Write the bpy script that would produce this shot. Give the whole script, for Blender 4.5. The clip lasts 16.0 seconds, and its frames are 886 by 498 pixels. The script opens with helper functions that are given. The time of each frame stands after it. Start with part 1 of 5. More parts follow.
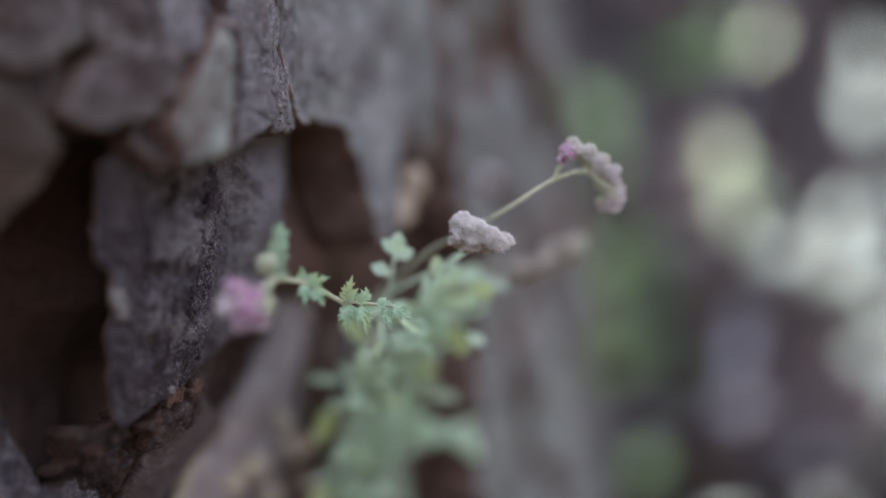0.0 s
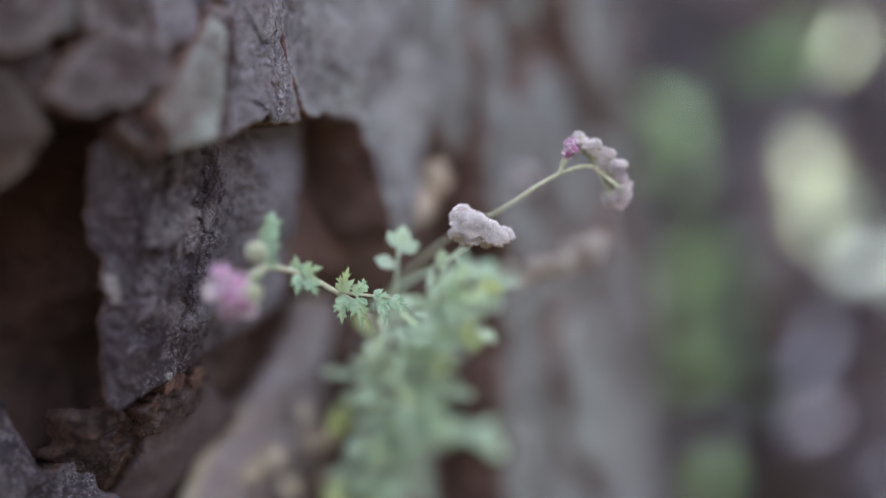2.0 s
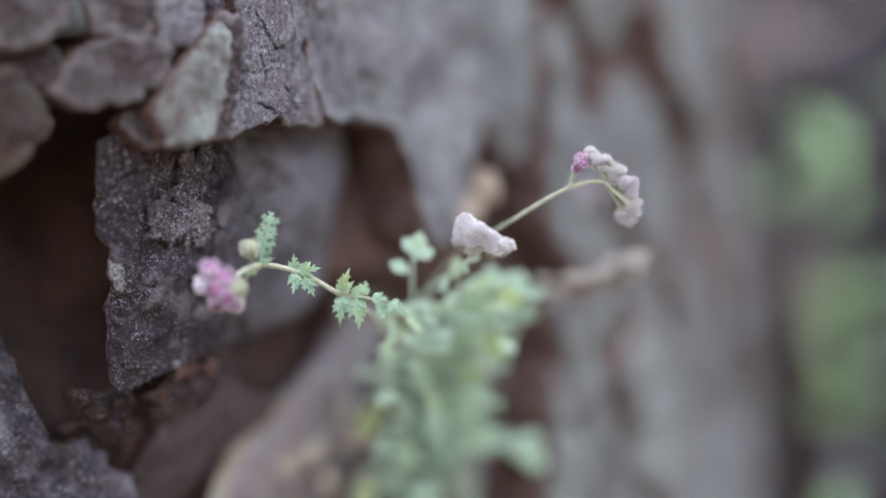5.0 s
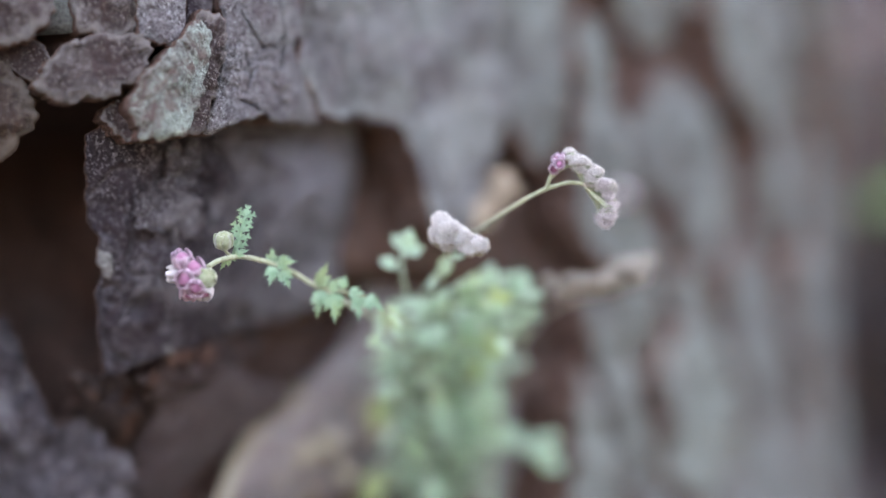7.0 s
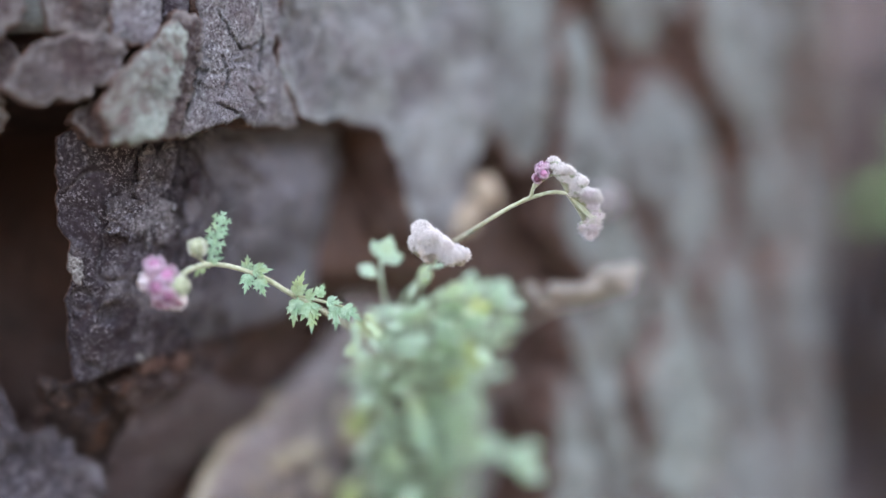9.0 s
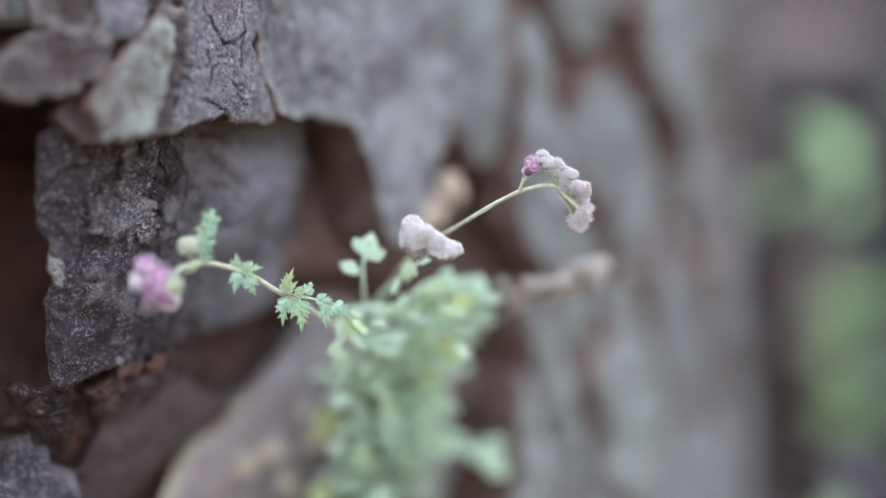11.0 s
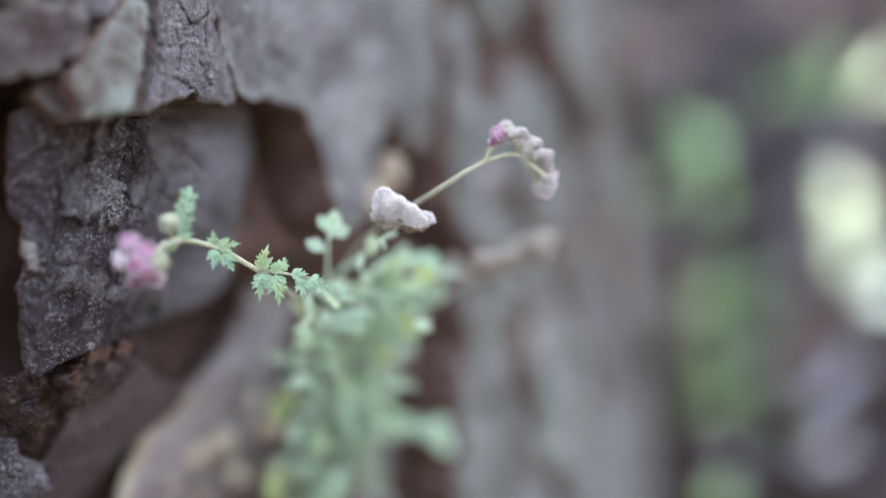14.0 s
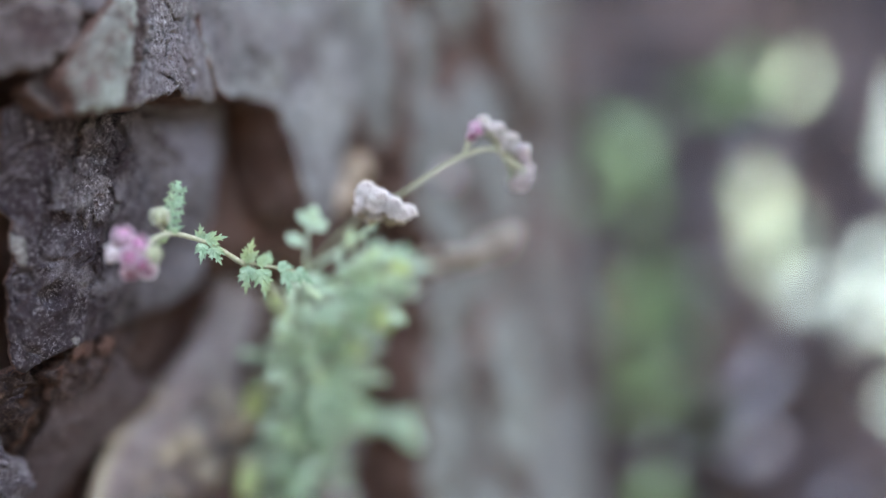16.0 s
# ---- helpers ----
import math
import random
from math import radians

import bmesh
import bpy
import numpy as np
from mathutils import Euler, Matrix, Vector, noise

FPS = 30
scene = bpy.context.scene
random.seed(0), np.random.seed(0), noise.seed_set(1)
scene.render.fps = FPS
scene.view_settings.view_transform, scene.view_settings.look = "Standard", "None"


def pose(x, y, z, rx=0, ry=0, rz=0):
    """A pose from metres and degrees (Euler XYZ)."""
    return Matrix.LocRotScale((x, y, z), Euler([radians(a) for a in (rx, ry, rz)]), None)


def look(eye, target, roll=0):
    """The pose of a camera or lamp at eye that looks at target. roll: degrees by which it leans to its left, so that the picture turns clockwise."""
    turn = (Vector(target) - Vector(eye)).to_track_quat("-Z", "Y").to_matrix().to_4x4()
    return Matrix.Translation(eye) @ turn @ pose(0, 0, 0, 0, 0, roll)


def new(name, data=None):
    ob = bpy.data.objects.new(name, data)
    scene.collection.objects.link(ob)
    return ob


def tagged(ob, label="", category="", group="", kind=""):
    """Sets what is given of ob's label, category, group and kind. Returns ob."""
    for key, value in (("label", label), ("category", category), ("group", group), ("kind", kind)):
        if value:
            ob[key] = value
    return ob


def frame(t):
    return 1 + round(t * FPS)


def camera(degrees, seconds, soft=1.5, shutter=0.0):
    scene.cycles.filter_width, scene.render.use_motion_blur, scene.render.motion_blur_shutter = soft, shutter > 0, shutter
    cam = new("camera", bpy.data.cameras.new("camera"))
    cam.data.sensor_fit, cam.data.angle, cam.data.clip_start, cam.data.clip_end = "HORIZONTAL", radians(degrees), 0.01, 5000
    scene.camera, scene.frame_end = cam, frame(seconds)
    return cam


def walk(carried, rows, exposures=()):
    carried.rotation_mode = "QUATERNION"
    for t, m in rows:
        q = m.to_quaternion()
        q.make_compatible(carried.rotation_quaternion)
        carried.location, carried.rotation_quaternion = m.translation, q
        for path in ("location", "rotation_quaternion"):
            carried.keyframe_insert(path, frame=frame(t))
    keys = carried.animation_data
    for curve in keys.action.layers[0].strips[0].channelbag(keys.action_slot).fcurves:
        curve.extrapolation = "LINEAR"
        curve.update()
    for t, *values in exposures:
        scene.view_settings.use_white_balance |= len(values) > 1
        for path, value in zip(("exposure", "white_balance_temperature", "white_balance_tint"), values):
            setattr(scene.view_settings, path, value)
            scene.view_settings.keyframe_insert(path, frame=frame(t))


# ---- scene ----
cam = camera(34.0, 16.0)
PATH = [
    (0, (-0.1011, 0.0251, 0.3091), (-0.0030, 0.2549, 0.3003), -5.45),
    (0.5, (-0.0967, 0.0233, 0.3099), (-0.0027, 0.2548, 0.3006), -4.60),
    (1, (-0.0905, 0.0214, 0.3082), (-0.0026, 0.2553, 0.3002), -4.48),
    (1.5, (-0.0857, 0.0203, 0.3059), (-0.0026, 0.2560, 0.2995), -4.63),
    (2, (-0.0806, 0.0186, 0.3036), (-0.0027, 0.2562, 0.2991), -4.57),
    (2.5, (-0.0751, 0.0175, 0.3016), (-0.0029, 0.2569, 0.2989), -4.46),
    (3, (-0.0690, 0.0153, 0.3005), (-0.0034, 0.2565, 0.2988), -4.23),
    (3.5, (-0.0650, 0.0146, 0.3021), (-0.0038, 0.2570, 0.2993), -3.46),
    (4, (-0.0580, 0.0125, 0.3018), (-0.0040, 0.2566, 0.2997), -2.78),
    (6.5, (-0.0107, -0.0000, 0.3001), (-0.0017, 0.2498, 0.3002), -0.25),
    (7, (0.0000, 0.0000, 0.3000), (-0.0000, 0.2500, 0.3000), 0.00),
    (7.5, (0.0086, 0.0006, 0.2995), (0.0020, 0.2505, 0.3000), 0.31),
    (8, (0.0107, 0.0017, 0.2997), (0.0032, 0.2515, 0.3004), 0.46),
    (8.5, (0.0075, 0.0037, 0.3022), (0.0036, 0.2537, 0.3011), 0.65),
    (9, (0.0003, 0.0061, 0.3036), (0.0034, 0.2561, 0.3016), 0.68),
    (11.5, (-0.0283, 0.0085, 0.2996), (0.0063, 0.2561, 0.2999), -0.63),
    (12, (-0.0326, 0.0087, 0.2970), (0.0069, 0.2556, 0.2992), -1.05),
    (12.5, (-0.0370, 0.0087, 0.2948), (0.0074, 0.2547, 0.2981), -1.53),
    (13, (-0.0412, 0.0079, 0.2924), (0.0081, 0.2530, 0.2968), -2.06),
    (13.5, (-0.0458, 0.0081, 0.2914), (0.0088, 0.2520, 0.2961), -2.40),
    (14, (-0.0522, 0.0082, 0.2914), (0.0094, 0.2504, 0.2955), -2.64),
    (14.5, (-0.0585, 0.0088, 0.2901), (0.0096, 0.2493, 0.2949), -3.11),
    (15, (-0.0633, 0.0085, 0.2905), (0.0099, 0.2475, 0.2946), -3.18),
    (15.5, (-0.0666, 0.0078, 0.2892), (0.0101, 0.2457, 0.2942), -3.31),
    (16, (-0.0689, 0.0071, 0.2883), (0.0106, 0.2440, 0.2938), -3.33),
]
walk(cam, [(t, look(eye, target, roll)) for t, eye, target, roll in PATH],
     exposures=[(0, 3.2, 9550, 27), (2, 3.52, 9550, 26), (4, 3.76, 9500, 25), (7, 3.93, 9450, 22), (12, 4.03, 9350, 21), (16, 3.90, 9300, 20)])
# a fast close-up lens, focused on the nearest flower stem
cam.data.dof.use_dof = True
cam.data.dof.focus_distance = 0.2455
cam.data.dof.aperture_fstop = 2.5

# ---- daylight: open sky above, the sun behind the trunk ----
world = bpy.data.worlds.new("sky")
scene.world = world
world.use_nodes = True
wn = world.node_tree.nodes
sky = wn.new("ShaderNodeTexSky")
sky.sky_type, sky.sun_disc = "NISHITA", False
sky.sun_elevation, sky.sun_rotation = radians(48), radians(-14)
sky.dust_density = 4.0
wn["Background"].inputs["Strength"].default_value = 0.15
world.node_tree.links.new(sky.outputs[0], wn["Background"].inputs[0])
sun = new("sun", bpy.data.lights.new("sun", "SUN"))
sun.data.energy, sun.data.angle, sun.data.color = 3.1, radians(0.53), (1.0, 0.99, 0.965)
sun.matrix_world = look((-0.24 * 3, 3, 0.3 + 3.4), (0, 0, 0.3))

# ---------------------------------------------------------------- materials


class Mat:
    """A small builder for procedural node materials."""

    def __init__(self, name, rough=0.85, spec=0.3):
        self.m = bpy.data.materials.new(name)
        self.m.use_nodes = True
        self.t = self.m.node_tree
        self.b = self.t.nodes["Principled BSDF"]
        self.b.inputs["Roughness"].default_value = rough
        self.b.inputs["Specular IOR Level"].default_value = spec
        self.pos = self.t.nodes.new("ShaderNodeNewGeometry").outputs["Position"]

    def link(self, a, b):
        self.t.links.new(a, b)

    def noise(self, scale, detail=6.0, rough=0.6, stretch=None, warp=0.0):
        n = self.t.nodes.new("ShaderNodeTexNoise")
        n.inputs["Scale"].default_value = scale
        n.inputs["Detail"].default_value = detail
        n.inputs["Roughness"].default_value = rough
        n.inputs["Distortion"].default_value = warp
        src = self.pos
        if stretch:
            mp = self.t.nodes.new("ShaderNodeMapping")
            mp.inputs["Scale"].default_value = stretch
            self.link(src, mp.inputs[0])
            src = mp.outputs[0]
        self.link(src, n.inputs["Vector"])
        return n.outputs["Fac"]

    def ramp(self, fac, stops):
        r = self.t.nodes.new("ShaderNodeValToRGB")
        el = r.color_ramp.elements
        while len(el) < len(stops):
            el.new(0.5)
        for e, (p, c) in zip(el, stops):
            e.position = p
            e.color = (*c, 1) if isinstance(c, tuple) else (c, c, c, 1)
        self.link(fac, r.inputs[0])
        return r.outputs[0]

    def mix(self, fac, a, b, mode="MIX"):
        m = self.t.nodes.new("ShaderNodeMix")
        m.data_type, m.blend_type = "RGBA", mode
        for sock, v in ((m.inputs[0], fac), (m.inputs[6], a), (m.inputs[7], b)):
            if isinstance(v, (int, float)):
                sock.default_value = v
            elif isinstance(v, tuple):
                sock.default_value = (*v, 1)
            else:
                self.link(v, sock)
        return m.outputs[2]

    def attribute(self, name):
        n = self.t.nodes.new("ShaderNodeAttribute")
        n.attribute_name = name
        return n.outputs["Fac"]

    def math(self, op, a, b):
        n = self.t.nodes.new("ShaderNodeMath")
        n.operation = op
        for sock, v in ((n.inputs[0], a), (n.inputs[1], b)):
            if isinstance(v, (int, float)):
                sock.default_value = v
            else:
                self.link(v, sock)
        return n.outputs[0]

    def rand(self):
        return self.t.nodes.new("ShaderNodeObjectInfo").outputs["Random"]

    def done(self, color, bump=None, height=0.0005, strength=0.6):
        if isinstance(color, tuple):
            self.b.inputs["Base Color"].default_value = (*color, 1)
        else:
            self.link(color, self.b.inputs["Base Color"])
        if bump is not None:
            n = self.t.nodes.new("ShaderNodeBump")
            n.inputs["Strength"].default_value = strength
            n.inputs["Distance"].default_value = height
            self.link(bump, n.inputs["Height"])
            self.link(n.outputs[0], self.b.inputs["Normal"])
        return self.m

    def glow_through(self, color, share=0.35):
        """Thin tissue: part of the light passes through."""
        tr = self.t.nodes.new("ShaderNodeBsdfTranslucent")
        tr.inputs[0].default_value = (*color, 1)
        mx = self.t.nodes.new("ShaderNodeMixShader")
        mx.inputs[0].default_value = share
        out = self.t.nodes["Material Output"]
        self.link(self.b.outputs[0], mx.inputs[1])
        self.link(tr.outputs[0], mx.inputs[2])
        self.link(mx.outputs[0], out.inputs[0])
        return self


def bark(name, dark, mid, pale, lichen=0.5, rust=0.4, rust_color=(0.10, 0.050, 0.036), rust_scale=60, worn=0.5, crust=0.0, tone=0.0, blotch=0.0, lit_tone=None):
    m = Mat(name, 0.92, 0.2)
    grain = m.noise(2600, 4, 0.7)
    mott = m.noise(420, 8, 0.65, warp=0.6)
    patch = m.noise(95, 6, 0.6, warp=1.0)
    stain = m.noise(rust_scale, 7, 0.62, warp=0.5)
    hue = m.noise(140, 4, 0.55)
    c = m.mix(m.ramp(mott, [(0.34, 0.0), (0.62, 1.0)]), dark, mid)
    c = m.mix(m.ramp(hue, [(0.42, 0.0), (0.60, 0.3)]), c, (mid[0] * 0.95, mid[1] * 0.72, mid[2] * 0.70))
    if blotch:
        cloud = m.noise(34, 4, 0.55, warp=1.2)
        c = m.mix(m.ramp(cloud, [(0.40, 0.7 * blotch), (0.50, 0.0)]), c, tuple(0.55 * d + 0.3 * v for d, v in zip(dark, mid)))
        c = m.mix(m.ramp(cloud, [(0.52, 0.0), (0.64, blotch)]), c, pale)
    c = m.mix(m.ramp(patch, [(0.62 - 0.25 * lichen, 0.0), (0.82 - 0.25 * lichen, 0.85)]), c, pale)
    c = m.mix(m.ramp(stain, [(0.66 - 0.2 * rust, 0.0), (0.80 - 0.2 * rust, 0.8)]), c, rust_color)
    if lit_tone:
        # light falling from one side, painted in as a bluish grey tone
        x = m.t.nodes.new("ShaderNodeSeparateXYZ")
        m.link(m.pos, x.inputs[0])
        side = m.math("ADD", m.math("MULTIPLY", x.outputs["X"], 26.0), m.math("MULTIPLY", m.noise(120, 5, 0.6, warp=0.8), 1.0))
        c = m.mix(m.ramp(m.math("ADD", side, 0.95), [(0.30, 0.0), (0.75, 0.9)]), c, lit_tone)
    pits = m.noise(1150, 5, 0.7)
    c = m.mix(m.ramp(grain, [(0.36, 0.8), (0.5, 0.0)]), c, (0.035, 0.028, 0.03))
    c = m.mix(m.ramp(pits, [(0.33, 0.8), (0.46, 0.0)]), c, (0.03, 0.024, 0.026))
    c = m.mix(m.ramp(pits, [(0.56, 0.0), (0.68, 0.7)]), c, pale)
    speck = m.noise(1900, 3, 0.75)
    gather = m.ramp(m.noise(170, 5, 0.6, warp=0.8), [(0.42, 0.0), (0.58, 1.0)])
    c = m.mix(m.mix(1.0, m.ramp(speck, [(0.54, 0.0), (0.62, 0.9)]), gather, "MULTIPLY"), c, tuple(min(0.7, v * 1.25) for v in pale))
    c = m.mix(m.mix(1.0, m.ramp(speck, [(0.36, 0.85), (0.45, 0.0)]), gather, "MULTIPLY"), c, (0.035, 0.028, 0.03))
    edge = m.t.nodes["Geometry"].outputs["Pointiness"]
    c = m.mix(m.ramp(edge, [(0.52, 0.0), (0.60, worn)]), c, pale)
    # shade in the creases, put into the colour with the dark tone
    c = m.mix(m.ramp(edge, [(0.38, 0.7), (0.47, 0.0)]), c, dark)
    if crust:
        rim = m.math("ADD", m.attribute("rim"), m.math("MULTIPLY", m.math("SUBTRACT", m.noise(330, 5, 0.6, warp=0.8), 0.5), 1.1))
        c = m.mix(m.ramp(rim, [(0.66, 0.0), (0.90, crust)]), c, tuple(min(0.6, v * 1.2) for v in pale))
    if rust > 0.9:
        c = m.mix(m.ramp(m.noise(rust_scale * 0.8, 5, 0.6, warp=1.0), [(0.54, 0.0), (0.62, 0.8)]), c, rust_color)
    if tone:
        c = m.mix(m.ramp(m.rand(), [(0.0, 0.0), (1.0, tone)]), c, dark)
    h = m.mix(0.35, m.mix(0.5, grain, pits), mott)
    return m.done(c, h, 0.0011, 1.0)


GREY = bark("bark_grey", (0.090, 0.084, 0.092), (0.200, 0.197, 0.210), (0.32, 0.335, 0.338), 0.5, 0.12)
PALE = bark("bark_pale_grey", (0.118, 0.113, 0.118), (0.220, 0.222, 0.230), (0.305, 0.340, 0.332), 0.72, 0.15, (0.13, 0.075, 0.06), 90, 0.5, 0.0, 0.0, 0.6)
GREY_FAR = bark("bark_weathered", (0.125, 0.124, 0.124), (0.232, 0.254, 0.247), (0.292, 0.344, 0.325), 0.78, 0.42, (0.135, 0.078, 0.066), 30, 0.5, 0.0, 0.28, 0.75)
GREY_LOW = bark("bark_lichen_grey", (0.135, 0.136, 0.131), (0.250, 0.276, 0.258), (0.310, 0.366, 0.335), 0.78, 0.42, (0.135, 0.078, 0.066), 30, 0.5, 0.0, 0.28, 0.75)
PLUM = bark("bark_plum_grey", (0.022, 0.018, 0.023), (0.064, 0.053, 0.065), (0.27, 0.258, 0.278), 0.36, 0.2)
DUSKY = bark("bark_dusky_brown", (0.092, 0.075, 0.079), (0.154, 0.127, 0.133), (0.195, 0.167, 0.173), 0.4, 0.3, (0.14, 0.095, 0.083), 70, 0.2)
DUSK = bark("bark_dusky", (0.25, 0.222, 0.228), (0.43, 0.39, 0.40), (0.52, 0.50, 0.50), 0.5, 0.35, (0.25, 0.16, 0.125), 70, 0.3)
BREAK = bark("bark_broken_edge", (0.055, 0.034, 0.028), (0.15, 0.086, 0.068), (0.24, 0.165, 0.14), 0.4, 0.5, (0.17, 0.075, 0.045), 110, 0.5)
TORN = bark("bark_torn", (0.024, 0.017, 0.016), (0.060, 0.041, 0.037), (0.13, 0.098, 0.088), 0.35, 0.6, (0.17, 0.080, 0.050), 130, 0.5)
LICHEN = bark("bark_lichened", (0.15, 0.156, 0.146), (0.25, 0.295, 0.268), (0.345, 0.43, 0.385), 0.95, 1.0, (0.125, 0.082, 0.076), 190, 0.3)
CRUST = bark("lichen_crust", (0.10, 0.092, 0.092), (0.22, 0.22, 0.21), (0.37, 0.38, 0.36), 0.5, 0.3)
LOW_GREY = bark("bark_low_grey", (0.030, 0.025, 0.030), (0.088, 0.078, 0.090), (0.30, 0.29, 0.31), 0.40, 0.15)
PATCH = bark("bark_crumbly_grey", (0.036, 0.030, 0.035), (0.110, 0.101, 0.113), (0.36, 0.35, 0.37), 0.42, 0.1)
HOLLOW = bark("bark_plum_to_grey", (0.020, 0.016, 0.020), (0.054, 0.044, 0.054), (0.24, 0.228, 0.246), 0.34, 0.2, lit_tone=(0.235, 0.232, 0.252))
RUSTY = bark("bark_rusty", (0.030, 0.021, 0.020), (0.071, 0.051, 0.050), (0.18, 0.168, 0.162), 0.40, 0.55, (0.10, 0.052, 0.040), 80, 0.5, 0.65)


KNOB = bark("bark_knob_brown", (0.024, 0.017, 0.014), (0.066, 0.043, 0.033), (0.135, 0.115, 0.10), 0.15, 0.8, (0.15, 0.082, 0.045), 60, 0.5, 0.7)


def core_mat():
    m = Mat("inner_bark", 0.95, 0.15)
    a = m.noise(220, 7, 0.65, warp=0.8)
    b = m.noise(45, 5, 0.6)
    c = m.mix(m.ramp(a, [(0.35, 0.0), (0.7, 1.0)]), (0.078, 0.057, 0.052), (0.145, 0.095, 0.081))
    c = m.mix(m.ramp(b, [(0.40, 0.0), (0.66, 0.85)]), c, (0.155, 0.088, 0.070))
    return m.done(c, a, 0.0012, 0.8)


CORE = core_mat()


def leaf_mat(name, deep, pale, tip, share=0.3, sheen=0.5):
    m = Mat(name, 0.8, 0.25)
    a = m.noise(900, 5, 0.6)
    f = m.noise(160, 3, 0.5)
    c = m.mix(m.ramp(a, [(0.35, 0.0), (0.68, 1.0)]), deep, pale)
    c = m.mix(m.ramp(f, [(0.48, 0.0), (0.62, 0.85)]), c, tip)
    c = m.mix(m.ramp(m.rand(), [(0.0, 0.0), (1.0, 0.35)]), c, deep)
    m.b.inputs["Sheen Weight"].default_value = sheen
    m.b.inputs["Sheen Roughness"].default_value = 0.5
    m.glow_through(pale, share)
    return m.done(c, a, 0.0002, 0.5)


HERB = leaf_mat("herb_leaf", (0.60, 0.76, 0.645), (0.75, 0.90, 0.80), (0.68, 0.79, 0.46), 0.62)
HERB_FRESH = leaf_mat("herb_leaf_fresh", (0.18, 0.36, 0.21), (0.47, 0.69, 0.53), (0.44, 0.54, 0.24))
BUSH = leaf_mat("bush_leaf", (0.178, 0.285, 0.228), (0.27, 0.42, 0.34), (0.243, 0.38, 0.30), 0.5, 0.0)
# pale colours that imitate sun glints in the undergrowth
PALE_GLINT = leaf_mat("pale_glint_leaf", (0.40, 0.53, 0.50), (0.47, 0.60, 0.58), (0.46, 0.575, 0.54), 0.8)
WHITE = leaf_mat("white_glint_leaf", (0.39, 0.51, 0.555), (0.48, 0.61, 0.665), (0.47, 0.60, 0.645), 0.8)
LILAC = leaf_mat("lilac_petal", (0.27, 0.34, 0.46), (0.35, 0.43, 0.57), (0.31, 0.38, 0.51), 0.5)
YELLOWED = leaf_mat("yellowed_leaf", (0.52, 0.63, 0.32), (0.64, 0.75, 0.42), (0.60, 0.73, 0.48), 0.55)


def plain(name, a, b, scale=700, rough=0.85, share=0.0, sheen=0.0):
    m = Mat(name, rough, 0.2)
    n = m.noise(scale, 5, 0.6)
    c = m.mix(m.ramp(n, [(0.36, 0.0), (0.66, 1.0)]), a, b)
    m.b.inputs["Sheen Weight"].default_value = sheen
    if share:
        m.glow_through(b, share)
    return m.done(c, n, 0.0003, 0.5)


TWIG = plain("dark_twig", (0.03, 0.025, 0.02), (0.07, 0.055, 0.04), 600)
STEM = plain("herb_stem", (0.28, 0.33, 0.20), (0.47, 0.51, 0.37), 900, 0.8, 0.0, 0.6)
WOOL = plain("white_wool", (0.75, 0.735, 0.71), (0.91, 0.895, 0.87), 1500, 0.9, 0.3, 0.8)
PINK = plain("pink_floret", (0.46, 0.29, 0.40), (0.68, 0.54, 0.63), 1300, 0.85, 0.25, 0.5)
ROSE = plain("pale_pink_floret", (0.73, 0.67, 0.69), (0.86, 0.82, 0.83), 1300, 0.85, 0.3, 0.6)
MAGENTA = plain("magenta_bud", (0.28, 0.10, 0.19), (0.46, 0.23, 0.35), 1200, 0.8, 0.1, 0.3)
BRACT = plain("woolly_bract", (0.30, 0.27, 0.18), (0.54, 0.50, 0.39), 1200, 0.85, 0.15, 0.7)
GREENBUD = plain("green_bract", (0.27, 0.34, 0.20), (0.48, 0.53, 0.37), 1200, 0.85, 0.2, 0.6)
STRAW = plain("dry_straw", (0.32, 0.285, 0.215), (0.54, 0.49, 0.39), 500, 0.85)
DRYWOOL = plain("dry_wool", (0.46, 0.43, 0.37), (0.64, 0.61, 0.55), 1300, 0.9, 0.3, 0.4)
RUST_CHIP = plain("rusty_chip", (0.17, 0.115, 0.095), (0.30, 0.225, 0.19), 300, 0.85)
TAN = plain("dead_leaf", (0.29, 0.225, 0.165), (0.52, 0.45, 0.36), 300, 0.85, 0.15)


def soil_mat():
    m = Mat("forest_soil", 0.95, 0.15)
    a = m.noise(30, 10, 0.7)
    b = m.noise(4, 5, 0.6)
    g = m.noise(11, 6, 0.65)
    c = m.mix(m.ramp(a, [(0.35, 0.0), (0.68, 1.0)]), (0.030, 0.026, 0.032), (0.115, 0.095, 0.085))
    c = m.mix(m.ramp(b, [(0.46, 0.0), (0.6, 0.7)]), c, (0.045, 0.075, 0.032))
    c = m.mix(m.ramp(g, [(0.60, 0.0), (0.72, 0.7)]), c, (0.16, 0.12, 0.09))
    return m.done(c, a, 0.02, 0.8)


SOIL = soil_mat()

# ---------------------------------------------------------------- building helpers
# Lengths below are in centimetres, heights counted from the camera's height of 30 cm.


def W(x, y, z):
    return Vector((x / 100, y / 100, 0.30 + z / 100))


def part(name, bm, material, parent=None, label="", smooth=True):
    me = bpy.data.meshes.new(name)
    bm.to_mesh(me)
    bm.free()
    me.materials.append(material)
    if smooth:
        me.shade_smooth()
    ob = new(name, me)
    if parent:
        ob.parent = parent
        ob.matrix_parent_inverse = parent.matrix_world.inverted()
    if label:
        tagged(ob, label)
    return ob


def grid_mesh(name, verts, faces, material, parent=None, label=""):
    me = bpy.data.meshes.new(name)
    me.from_pydata([tuple(v) for v in verts], [], faces)
    me.materials.append(material)
    me.shade_smooth()
    ob = new(name, me)
    if parent:
        ob.parent = parent
    if label:
        tagged(ob, label)
    return ob


